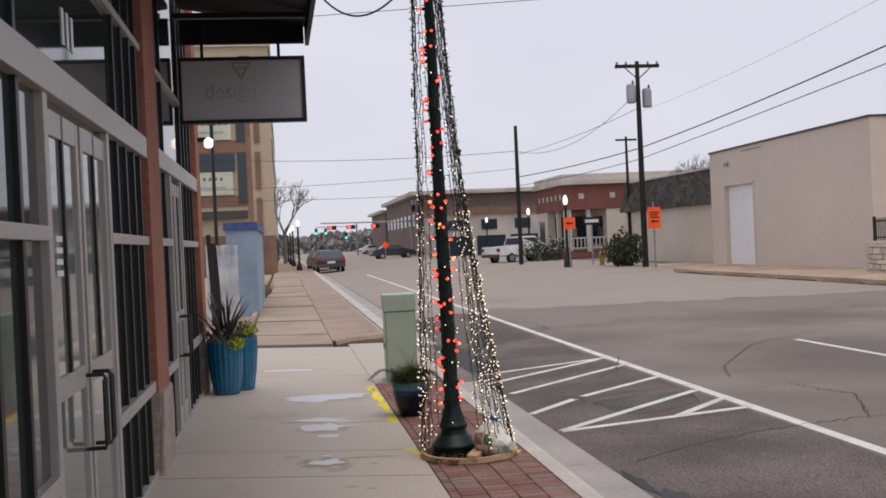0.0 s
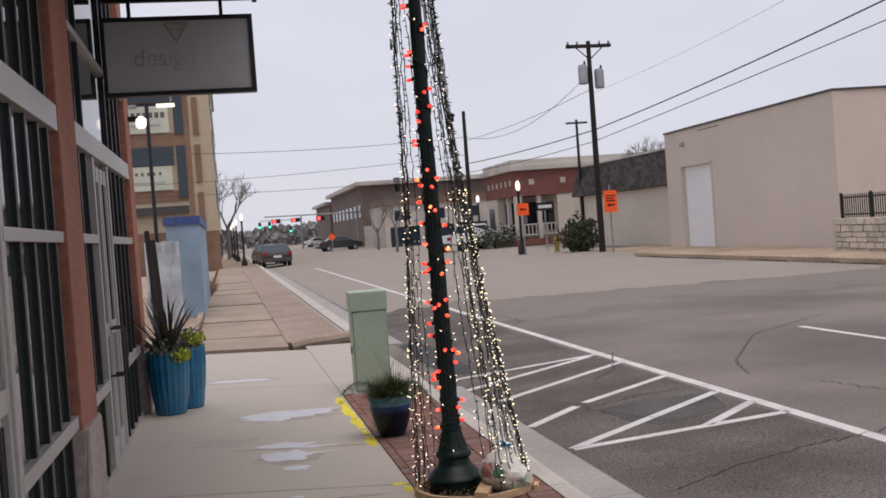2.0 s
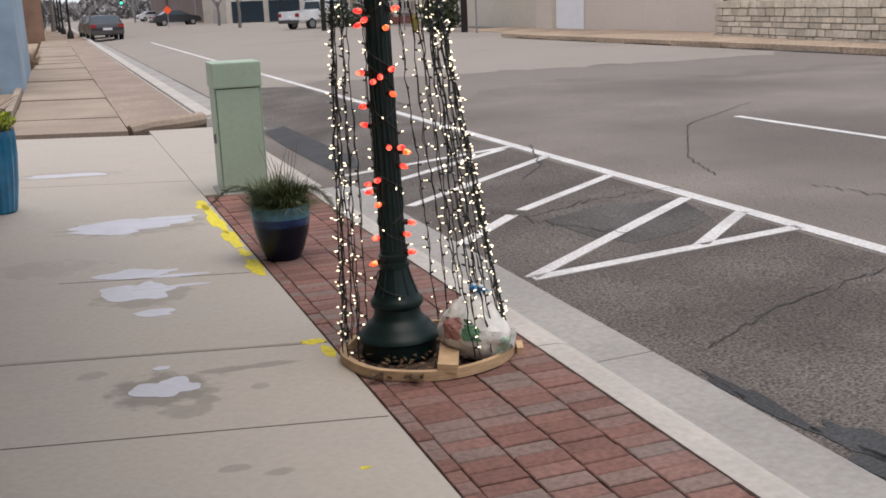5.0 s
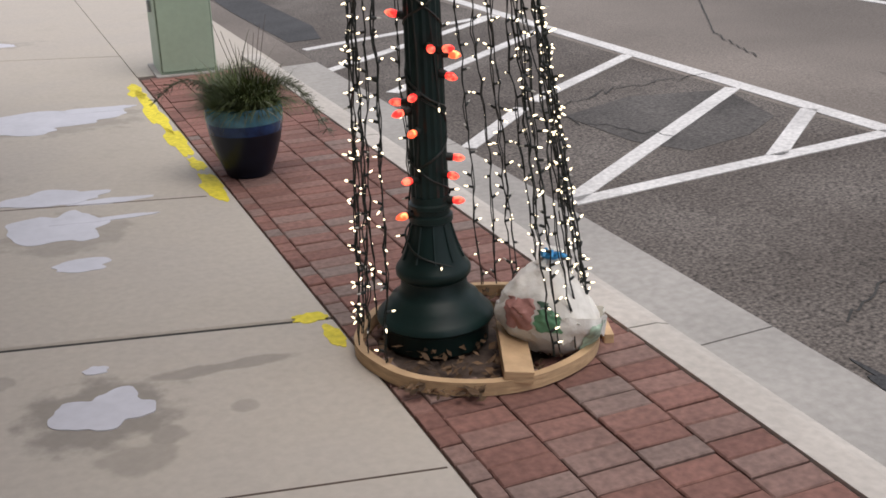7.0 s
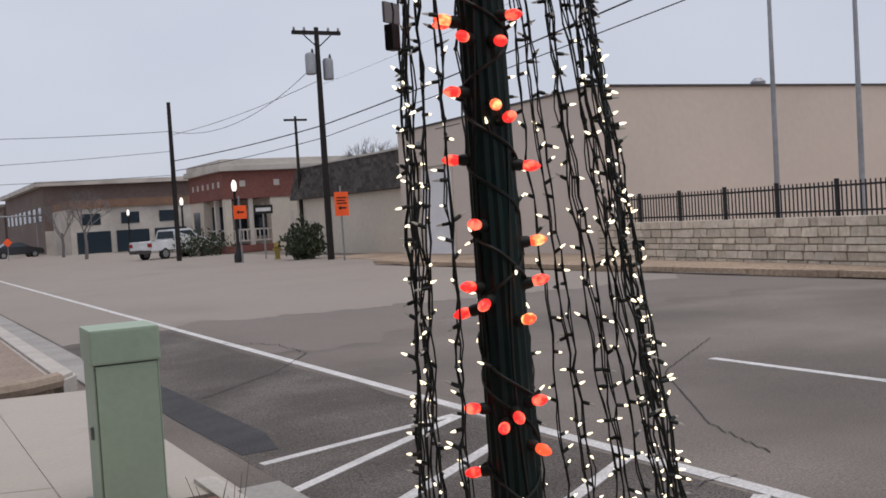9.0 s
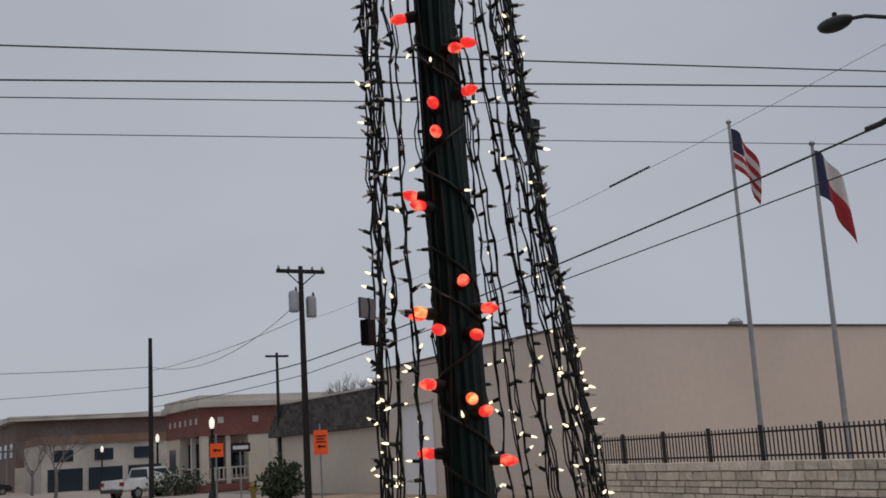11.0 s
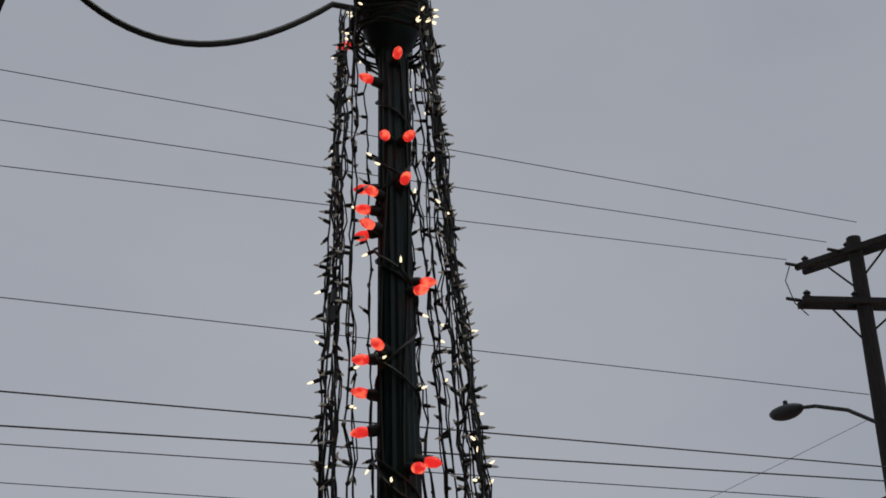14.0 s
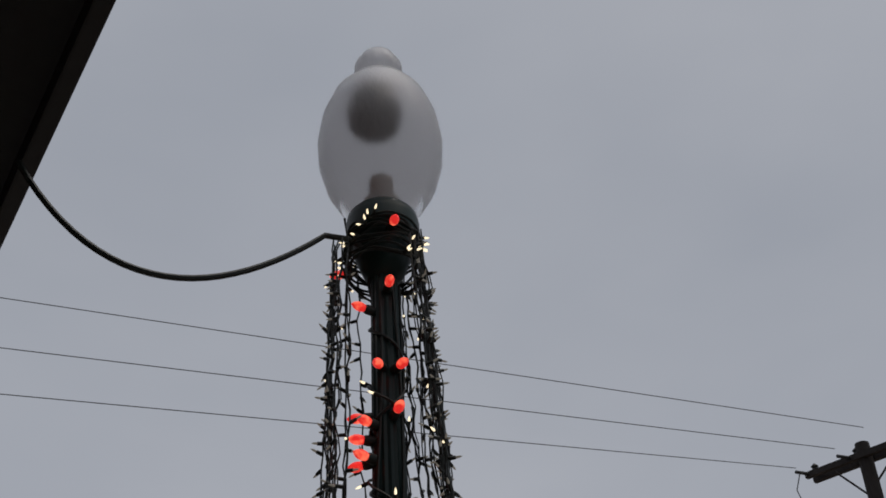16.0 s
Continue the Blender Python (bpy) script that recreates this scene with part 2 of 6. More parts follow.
    banner_text=mat("banner_print", (0.12, 0.13, 0.12), 0.8, bump=0),
    far_glass=glass_mat("far_window_glass", (0.03, 0.045, 0.06), 0.1),
    limestone=mat("limestone_block", (0.60, 0.53, 0.43), 0.9, scale=9, var=0.16, bump=0.4, big=1.5, bigvar=0.1, objrand=0.2),
    mortar=mat("mortar", (0.36, 0.31, 0.26), 0.95, scale=20, var=0.2, bump=0.3),
    black_iron=mat("black_iron", (0.012, 0.012, 0.013), 0.45, bump=0.03),
    pole_wood=mat("weathered_pole_wood", (0.024, 0.02, 0.019), 0.9, scale=9, var=0.3, bump=0.4, stretch=(4, 4, 0.5)),
    galvanized=mat("galvanized_steel", (0.33, 0.34, 0.355), 0.5, 0.5, scale=8, var=0.1, bump=0.03),
    wire=mat("power_line", (0.03, 0.03, 0.032), 0.6, bump=0),
    # sign face has a faint added glow to brighten it; it is no lamp
    orange=mat("glowing_orange_sign_face", (0.9, 0.115, 0.025), 0.5, scale=5, var=0.04, bump=0, emit=(1.0, 0.13, 0.03), power=0.12),
    black=mat("black_lettering", (0.015, 0.013, 0.012), 0.6, bump=0),
    white=mat("white_paint", (0.74, 0.75, 0.76), 0.4, scale=5, var=0.04, bump=0.02),
    car_dark=mat("dark_car_paint", (0.03, 0.032, 0.036), 0.25, 0.2, bump=0, bigvar=0.05, var=0.03, spec=0.6),
    rubber=mat("tyre_rubber", (0.015, 0.015, 0.015), 0.85, bump=0.1),
    lamp_on=mat("lit_lamp_globe", (0.9, 0.88, 0.8), 0.3, bump=0, emit=(1.0, 0.93, 0.8), power=1.1),
    red_light=mat("red_signal_lens", (0.5, 0.02, 0.02), 0.3, bump=0, emit=(1.0, 0.06, 0.05), power=3.0),
    green_light=mat("green_signal_lens", (0.02, 0.4, 0.2), 0.3, bump=0, emit=(0.05, 0.9, 0.55), power=2.0),
    tail_light=mat("tail_lamp", (0.3, 0.02, 0.02), 0.3, bump=0),
    bark=mat("grey_bark", (0.13, 0.105, 0.095), 0.9, scale=10, var=0.25, bump=0.3),
    # distance haze is put into these two colours as a paler grey
    twig_far=mat("haze_paled_twigs", (0.19, 0.175, 0.17), 0.9, scale=10, var=0.2, bump=0),
    hedge_far=mat("haze_paled_foliage", (0.24, 0.228, 0.225), 0.85, scale=2, var=0.3, bump=0, island=0.4),
    blue_fence=mat("blue_grey_panel", (0.27, 0.37, 0.47), 0.6, scale=4, var=0.08, bump=0.05, objrand=0.08),
    blue_strip=mat("blue_header", (0.06, 0.10, 0.28), 0.5, bump=0.02),
    sheet=mat("white_plastic_sheet", (0.68, 0.71, 0.74), 0.35, scale=5, var=0.1, bump=0.3),
    flag_red=mat("red_flag_cloth", (0.36, 0.03, 0.035), 0.8, scale=9, var=0.15, bump=0.1),
    flag_white=mat("white_flag_cloth", (0.62, 0.60, 0.60), 0.8, scale=9, var=0.1, bump=0.1),
    flag_blue=mat("blue_flag_cloth", (0.02, 0.025, 0.07), 0.8, scale=9, var=0.15, bump=0.1),
    # pale base colour stands in for a bright sky sheen
    puddle=mat("pale_patch_film", (0.54, 0.53, 0.57), 0.42, scale=30, var=0.05, bump=0.03, big=4, bigvar=0.1, spec=0.6),
    # near-black colour that stands for the unlit shop interior
    shop_dark=mat("interior_shade", (0.03, 0.032, 0.035), 0.8, bump=0),
)


# ---- mesh helpers ----
def finish(name, bm, material, smooth=False):
    me = bpy.data.meshes.new(name)
    bmesh.ops.recalc_face_normals(bm, faces=bm.faces)
    bm.to_mesh(me)
    bm.free()
    me.materials.append(M[material])
    if smooth:
        me.shade_smooth()
        me.set_sharp_from_angle(angle=radians(38))
    return me


def part(name, bm, material, parent=None, label="", smooth=False):
    ob = new(name, bm if isinstance(bm, bpy.types.Mesh) else finish(name, bm, material, smooth))
    if parent is not None:
        ob.parent = parent
    if label:
        ob["label"] = label
    return ob


def thing(name, x, y, z, label, category, group="", rz=0.0, kind=""):
    ob = new(name)
    ob.matrix_world = pose(x, y, z, 0, 0, rz)
    return tagged(ob, label, category, group, kind)


def box(x0, y0, z0, x1, y1, z1, bevel=0.0, bm=None):
    own = bmesh.new()
    m = Matrix.Translation(((x0 + x1) / 2, (y0 + y1) / 2, (z0 + z1) / 2)) @ Matrix.Diagonal((abs(x1 - x0), abs(y1 - y0), abs(z1 - z0), 1))
    bmesh.ops.create_cube(own, size=1, matrix=m)
    if bevel:
        bmesh.ops.bevel(own, geom=own.edges[:], offset=bevel, segments=2, affect="EDGES", profile=0.7)
    if bm is None:
        return own
    add(bm, own)
    return bm


def add(bm, other, m=None):
    me = bpy.data.meshes.new("scratch")
    other.to_mesh(me)
    other.free()
    if m is not None:
        me.transform(m)
    bm.from_mesh(me)
    bpy.data.meshes.remove(me)
    return bm


def lathe(profile, n=28, bm=None, x=0.0, y=0.0, flute=0.0, flutes=0):
    """Rings of (radius, height) round the z axis."""
    own = bm or bmesh.new()
    rings = []
    for r, z in profile:
        ring = []
        for k in range(n):
            a = 2 * math.pi * k / n
            q = r * (1 - (flute if flutes and (k % 2) else 0))
            ring.append(own.verts.new((x + q * math.cos(a), y + q * math.sin(a), z)))
        rings.append(ring)
    for a, b in zip(rings, rings[1:]):
        for k in range(n):
            own.faces.new((a[k], a[(k + 1) % n], b[(k + 1) % n], b[k]))
    own.faces.new(rings[0][::-1])
    own.faces.new(rings[-1])
    return own


def tube(points, radius, n=6, bm=None, taper=1.0):
    own = bm or bmesh.new()
    pts = [Vector(p) for p in points]
    rings = []
    for i, p in enumerate(pts):
        way = (pts[min(i + 1, len(pts) - 1)] - pts[max(i - 1, 0)]).normalized()
        side = way.cross(Vector((0, 0, 1)) if abs(way.z) < 0.9 else Vector((1, 0, 0))).normalized()
        up = way.cross(side)
        r = radius * (1 + (taper - 1) * i / max(1, len(pts) - 1))
        rings.append([own.verts.new(p + r * (math.cos(2 * math.pi * k / n) * side + math.sin(2 * math.pi * k / n) * up)) for k in range(n)])
    for a, b in zip(rings, rings[1:]):
        for k in range(n):
            own.faces.new((a[k], a[(k + 1) % n], b[(k + 1) % n], b[k]))
    own.faces.new(rings[0][::-1])
    own.faces.new(rings[-1])
    return own


def prism(outline, z0, z1, bm=None):
    """A flat outline of (x, y), pulled up from z0 to z1; z may be a function of x."""
    own = bm or bmesh.new()
    f0 = z0 if callable(z0) else (lambda x: z0)
    f1 = z1 if callable(z1) else (lambda x: z1)
    lo = [own.verts.new((x, y, f0(x))) for x, y in outline]
    hi = [own.verts.new((x, y, f1(x))) for x, y in outline]
    own.faces.new(lo[::-1])
    own.faces.new(hi)
    k = len(outline)
    for i in range(k):
        own.faces.new((lo[i], lo[(i + 1) % k], hi[(i + 1) % k], hi[i]))
    return own


def blob_outline(cx, cy, rx, ry, seed, n=64, rough=0.35, rot=0.0):
    out = []
    for k in range(n):
        a = 2 * math.pi * k / n
        r = 1 + rough * (noise.noise((math.cos(a) * 1.3 + seed * 7.1, math.sin(a) * 1.3, seed)) + 0.35 * noise.noise((math.cos(a) * 3.5, math.sin(a) * 3.5 + seed * 3, seed)))
        u, v = rx * r * math.cos(a), ry * r * math.sin(a)
        out.append((cx + u * math.cos(rot) - v * math.sin(rot), cy + u * math.sin(rot) + v * math.cos(rot)))
    return out


def slab(outline, z, thick, name, material, parent=None, label="", wave=None):
    return part(name, prism(outline, (lambda x: z(x) - 0.0005) if callable(z) else z - 0.0005, (lambda x: z(x) + thick) if callable(z) else z + thick), material, parent, label)


def street_z(x):
    """Height of the roadway, which climbs from the gutter towards the far side."""
    return -0.13 + 0.064 * (min(x, 4.8) - 2.4) + 0.004 * max(0.0, x - 4.8)


def walk_z(x):
    """The pavement falls a little towards the road."""
    return 0.066 * (1.205 - max(min(x, 1.205), -0.95)) / 2.155


# ---- ground, road and pavement ----
bm = bmesh.new()
xs = [-600, -60, -12, -1.0, 2.45, 3.5, 4.8, 14, 30, 80, 600]
ys = [-300, -40, 0, 40, 120, 400, 1500]
grid = [[bm.verts.new((x, y, (street_z(x) if x >= 2.45 else -0.14) - (0.03 if not 2.4 < x < 20 else 0.0) - (0.2 if x < 2 else 0))) for x in xs] for y in ys]
for a, b in zip(grid, grid[1:]):
    for k in range(len(xs) - 1):
        bm.faces.new((a[k], a[k + 1], b[k + 1], b[k]))
tagged(part("road", bm, "asphalt"), "worn grey asphalt street with faded stains", "road", kind="structure")

FAR_END = 150.0
edge = 1.205
# pavement slabs, split by their joints
pavement = tagged(new("pavement"), "tan concrete pavement with cut joints", "pavement", kind="structure")
joints = [-9.0, -7.0, -5.05, -3.1, -1.2, 0.75, 2.68, 4.6, 6.48, 11.4, 15.25]


def skew(y, x):
    """The joints run a little askew of the kerb."""
    return y - 0.15 * (x - 1.2)



for a, b in zip(joints, joints[1:]):
    bm = prism([(-0.95, skew(a, -0.95) + 0.012), (edge, skew(a, edge) + 0.012), (edge, skew(b, edge) - 0.012), (-0.95, skew(b, -0.95) - 0.012)], -0.25, walk_z)
    bmesh.ops.bevel(bm, geom=[e for e in bm.edges if all(v.co.z > -0.1 for v in e.verts)], offset=0.006, segments=1, affect="EDGES")
    part("slab", bm, "concrete", pavement)
# shallow tooled lines halfway
for y, x0, x1 in ((5.54, -0.7, 1.19), (7.86, 0.1, 1.1)):
    slab([(x0, skew(y, x0) - 0.003), (x1, skew(y, x1) - 0.003), (x1, skew(y, x1) + 0.003), (x0, skew(y, x0) + 0.003)], walk_z, 0.0012, "tooled_line", "joint", pavement)
part("joint_bed", prism([(-0.95, -8.6), (edge - 0.01, -8.6), (edge - 0.01, 15.1), (-0.95, 15.1)], -0.28, lambda x: walk_z(x) - 0.007), "crack", pavement)
# apron of plain concrete between the brick strip and the next raised walk
part("apron", prism([(edge + 0.006, 10.62), (2.17, 10.62), (2.17, 15.8), (edge + 0.006, 15.8)], -0.25, lambda x: -0.006 - 0.02 * (x - 1.14)), "concrete", pavement)
kerb = tagged(new("kerb"), "pale concrete kerb along the brick strip", "kerb", kind="structure")
for k in range(8):
    a = -9 + k * 2.5
    b = a + 2.492
    prof = [(1.98, -0.25), (1.98, 0.004), (2.08, 0.001), (2.125, -0.012), (2.155, -0.05), (2.175, -0.115), (2.175, -0.25)]
    bm = bmesh.new()
    lo = [bm.verts.new((x, a, z)) for x, z in prof]
    hi = [bm.verts.new((x, b, z)) for x, z in prof]
    bm.faces.new(lo)
    bm.faces.new(hi[::-1])
    for i in range(len(prof)):
        bm.faces.new((lo[i], hi[i], hi[(i + 1) % len(prof)], lo[(i + 1) % len(prof)]))
    if b < 11.2:
        part("kerb_stone", bm, "kerb", kerb)
    else:
        bm.free()
    part("gutter_pan", prism([(2.175, a), (2.53, a), (2.53, b), (2.175, b)], -0.3, lambda x: -0.114 + 0.008 * (x - 2.2) / 0.3), "gutter", kerb)

# the next walk beyond the apron: higher, older
old_walk = tagged(new("old_pavement"), "older brownish pavement beyond the step", "pavement", kind="structure")
y, k = 15.5, 0
while y < FAR_END:
    step = 1.9 if y < 45 else 9.0
    z = 0.04 + 0.012 * math.sin(k * 2.3)
    part("slab", prism([(-0.42, y + 0.55 + 0.01), (0.95, y + 0.01), (0.95, y + step - 0.01), (-0.42, y + 0.55 + step - 0.01)], -0.25, z), "old_concrete", old_walk)
    y += step
    k += 1
part("brick_verge", prism([(0.965, 16.1), (1.9, 16.4), (1.9, FAR_END), (0.965, FAR_END)], -0.25, 0.035), "old_brick", old_walk)
bm = bmesh.new()
prism([(1.91, 16.7), (2.0, 16.4), (2.2, 16.8), (2.3, FAR_END), (1.91, FAR_END)], -0.25, 0.06, bm)
bmesh.ops.bevel(bm, geom=[e for e in bm.edges if all(v.co.z > 0 for v in e.verts)], offset=0.04, segments=2, affect="EDGES")
part("kerb_stone", bm, "kerb", old_walk)
part("gutter_pan", prism([(2.3, 15.9), (2.7, 15.9), (2.7, FAR_END), (2.3, FAR_END)], -0.3, -0.108), "gutter", old_walk)
bm = tube([(1.0, 15.95, -0.02), (1.25, 16.05, 0.02), (1.6, 16.12, 0.03), (1.95, 16.45, 0.03)], 0.09, 8)
part("rounded_end", bm, "old_concrete", old_walk, "worn rounded concrete end of the raised verge", True)

# ---- road markings and patches ----
lane_bits = tagged(new("road_surfaces"), "dark parking lane and bleached carriageway of the street", "road", kind="structure")
lane_edge = [(4.27 + 0.05 * noise.noise((y * 0.9, 1, 5)), y) for y in [-8 + 0.5 * k for k in range(72)]]
part("parking_lane", prism([(2.531, -8)] + lane_edge + [(2.56, 27.5)], lambda x: street_z(x) - 0.01, lambda x: street_z(x) + 0.0012), "lane", lane_bits)


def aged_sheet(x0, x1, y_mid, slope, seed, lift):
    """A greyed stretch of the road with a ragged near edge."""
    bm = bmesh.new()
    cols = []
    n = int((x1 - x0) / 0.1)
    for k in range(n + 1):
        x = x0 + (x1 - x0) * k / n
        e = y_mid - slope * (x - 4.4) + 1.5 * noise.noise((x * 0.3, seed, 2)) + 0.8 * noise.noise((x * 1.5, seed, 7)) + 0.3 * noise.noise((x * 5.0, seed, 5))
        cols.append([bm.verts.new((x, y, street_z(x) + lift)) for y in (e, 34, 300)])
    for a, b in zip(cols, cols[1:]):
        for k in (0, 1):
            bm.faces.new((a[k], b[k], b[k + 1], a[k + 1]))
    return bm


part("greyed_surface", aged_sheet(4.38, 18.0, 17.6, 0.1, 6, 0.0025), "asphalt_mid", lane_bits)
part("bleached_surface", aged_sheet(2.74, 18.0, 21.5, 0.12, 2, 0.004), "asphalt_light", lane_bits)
marks = tagged(new("road_markings"), "faded white parking and hatch lines on the asphalt", "road marking", kind="structure")


def stripe(x0, y0, x1, y1, w=0.1, lift=0.0055):
    d = Vector((x1 - x0, y1 - y0)).normalized()
    nx, ny = -d.y * w / 2, d.x * w / 2
    pts = []
    n = max(2, int(math.hypot(x1 - x0, y1 - y0) / 0.4))
    for s in (1, -1):
        for k in range(n + 1) if s == 1 else range(n, -1, -1):
            f = k / n
            j = 1 + 0.10 * noise.noise((x0 + f * 9, y0 * 3 + s, f * 7))
            pts.append((x0 + (x1 - x0) * f + s * nx * j, y0 + (y1 - y0) * f + s * ny * j))
    part("line", prism(pts, lambda x: street_z(x) - 0.002, lambda x: street_z(x) + lift), "paint", marks)


stripe(4.33, -6, 4.36, 12, 0.10)
stripe(4.36, 12, 4.56, 55, 0.10)
for h in ((2.6, 7.42, 4.29, 8.5), (2.6, 7.40, 4.34, 7.335), (3.68, 7.38, 4.32, 7.89), (2.56, 8.42, 3.14, 8.93), (3.25, 9.02, 4.31, 9.64), (2.66, 9.8, 4.33, 10.87), (2.5, 10.7, 4.2, 11.6), (2.6, 11.56, 4.3, 11.67), (7.2, 12.07, 7.2, -4.0)):
    stripe(*h, w=0.095)
SZ = lambda d: (lambda x: street_z(x) + d)
slab([(2.6, 15.6), (2.55, 13.8), (2.58, 11.95), (2.84, 11.9), (2.95, 12.5), (2.92, 15.9)], SZ(0.0015), 0.003, "asphalt_patch", "patch", marks)
slab([(3.24, 8.62), (3.28, 8.0), (3.42, 7.68), (3.8, 7.72), (4.1, 7.9), (4.24, 8.5), (3.73, 8.74)], SZ(0.001), 0.0025, "worn_patch", "worn", marks)
for cx, cy, rx, ry, sd in ((2.60, 5.25, 0.04, 0.3, 4), (2.68, 4.85, 0.07, 0.2, 5), (2.63, 4.68, 0.06, 0.14, 6), (2.57, 5.5, 0.02, 0.12, 7)):
    slab(blob_outline(cx, cy, rx, ry, sd, rough=0.7), SZ(0.001), 0.0035, "tar_stain", "patch", marks)


def crack(points, w=0.007):
    rows = []
    for (xa, ya), (xb, yb) in zip(points, points[1:]):
        n = max(2, int(math.hypot(xb - xa, yb - ya) / 0.05))
        for k in range(n):
            f = k / n
            j = 0.07 * noise.noise((xa + f * 17, ya * 5, f * 19)) + 0.03 * noise.noise((xa + f * 60, ya, f * 50))
            rows.append((xa + (xb - xa) * f + j, ya + (yb - ya) * f + j * 1.3))
    rows.append(points[-1])
    bm = bmesh.new()
    prev = None
    for i, (x, y) in enumerate(rows):
        q = rows[min(i + 1, len(rows) - 1)], rows[max(i - 1, 0)]
        d = Vector((q[0][0] - q[1][0], q[0][1] - q[1][1], 0)).normalized()
        s = w * (0.6 + 0.9 * abs(noise.noise((x * 4, y * 4, 3))))
        pair = [bm.verts.new((x - d.y * s, y + d.x * s, street_z(x) + 0.006)), bm.verts.new((x + d.y * s, y - d.x * s, street_z(x) + 0.006))]
        if prev:
            bm.faces.new((prev[0], prev[1], pair[1], pair[0]))
        prev = pair
    part("crack", bm, "crack", marks)


crack([(4.9, 9.05), (5.2, 9.9), (6.4, 11.8), (8.2, 13.2)])
crack([(3.15, 8.75), (3.8, 8.95), (4.45, 8.85)])
crack([(3.75, 10.1), (4.1, 10.5), (4.5, 11.6)])
crack([(2.75, 5.9), (3.3, 6.2), (4.2, 6.35), (5.6, 6.3)])
crack([(3.0, 14.6), (4.0, 15.3), (4.7, 16.2), (4.75, 17.4), (4.3, 18.6)], 0.009)
crack([(4.9, 6.3), (5.4, 7.4), (5.2, 8.3)])
crack([(3.1, 9.2), (3.2, 8.6), (3.5, 7.9)])

def soak(m, spots):
    """Damp patches with soft ragged edges that have soaked into a surface: centre, half sizes and depth of tone."""
    n, l = m.node_tree.nodes, m.node_tree.links
    b = n["Principled BSDF"]
    old = b.inputs["Base Color"].links[0].from_socket
    geo, ragged = n.new("ShaderNodeNewGeometry"), n.new("ShaderNodeTexNoise")
    ragged.inputs["Scale"].default_value, ragged.inputs["Detail"].default_value = 9.0, 5
    l.new(geo.outputs["Position"], ragged.inputs["Vector"])
    total = None
    for cx, cy, rx, ry, depth in spots:
        mp, ln, add, mr = n.new("ShaderNodeMapping"), n.new("ShaderNodeVectorMath"), n.new("ShaderNodeMath"), n.new("ShaderNodeMapRange")
        mp.inputs["Location"].default_value = (-cx / rx, -cy / ry, 0)
        mp.inputs["Scale"].default_value = (1 / rx, 1 / ry, 0)
        l.new(geo.outputs["Position"], mp.inputs["Vector"])
        ln.operation = "LENGTH"
        l.new(mp.outputs["Vector"], ln.inputs[0])
        add.operation = "MULTIPLY_ADD"
        add.inputs[1].default_value = 1.7
        l.new(ragged.outputs["Fac"], add.inputs[0])
        l.new(ln.outputs["Value"], add.inputs[2])
        mr.interpolation_type = "SMOOTHSTEP"
        mr.inputs["From Min"].default_value, mr.inputs["From Max"].default_value = 1.55, 1.95
        mr.inputs["To Min"].default_value, mr.inputs["To Max"].default_value = depth, 0.0
        l.new(add.outputs[0], mr.inputs["Value"])
        if total is None:
            total = mr.outputs["Result"]
        else:
            mx = n.new("ShaderNodeMath")
            mx.operation = "MAXIMUM"
            l.new(total, mx.inputs[0])
            l.new(mr.outputs["Result"], mx.inputs[1])
            total = mx.outputs[0]
    mix, hsv = n.new("ShaderNodeMix"), n.new("ShaderNodeVectorMath")
    mix.data_type = "RGBA"
    hsv.operation = "SCALE"
    hsv.inputs["Scale"].default_value = 0.5
    l.new(old, hsv.inputs[0])
    l.new(old, mix.inputs["A"])
    l.new(hsv.outputs["Vector"], mix.inputs["B"])
    l.new(total, mix.inputs["Factor"])
    l.new(mix.outputs["Result"], b.inputs["Base Color"])


soak(M["concrete"], ((0.47, 6.14, 0.2, 0.22, 0.75), (0.80, 6.27, 0.24, 0.035, 0.6), (0.53, 5.86, 0.12, 0.07, 0.45), (0.62, 5.95, 0.06, 0.05, 0.55), (0.5, 7.6, 0.24, 0.24, 0.42), (0.515, 4.45, 0.25, 0.27, 0.55), (0.6, 9.5, 0.5, 0.3, 0.4), (0.22, 6.4, 0.06, 0.05, 0.4), (0.6, 5.3, 0.05, 0.03, 0.45), (0.74, 5.22, 0.05, 0.03, 0.45), (0.82, 6.02, 0.04, 0.03, 0.4), (0.05, 8.4, 0.3, 0.2, 0.22), (0.2, 12.2, 0.5, 0.25, 0.3)))

# ---- pale wet patches and yellow paint on the pavement ----
wet = tagged(new("puddles"), "pale bluish wet patches painted bright on the concrete", "puddle", kind="structure")
WZ = lambda d: (lambda x: walk_z(x) + d)
# the patches' brightness is put into their pale bluish colour, not mirrored sky
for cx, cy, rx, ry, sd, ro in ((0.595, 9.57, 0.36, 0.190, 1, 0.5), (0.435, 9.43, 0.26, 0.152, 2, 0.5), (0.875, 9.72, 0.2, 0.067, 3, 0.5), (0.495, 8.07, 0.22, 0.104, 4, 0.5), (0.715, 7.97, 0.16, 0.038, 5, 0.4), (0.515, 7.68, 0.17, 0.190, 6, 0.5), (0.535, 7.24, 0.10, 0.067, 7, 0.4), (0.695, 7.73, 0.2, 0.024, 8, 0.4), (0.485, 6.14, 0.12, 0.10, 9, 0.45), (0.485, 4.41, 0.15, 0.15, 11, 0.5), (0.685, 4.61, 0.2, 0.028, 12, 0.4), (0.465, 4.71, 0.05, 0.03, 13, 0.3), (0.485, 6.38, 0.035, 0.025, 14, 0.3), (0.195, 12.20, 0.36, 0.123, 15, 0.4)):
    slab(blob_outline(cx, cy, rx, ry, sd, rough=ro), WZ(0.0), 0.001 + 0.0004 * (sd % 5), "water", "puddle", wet)
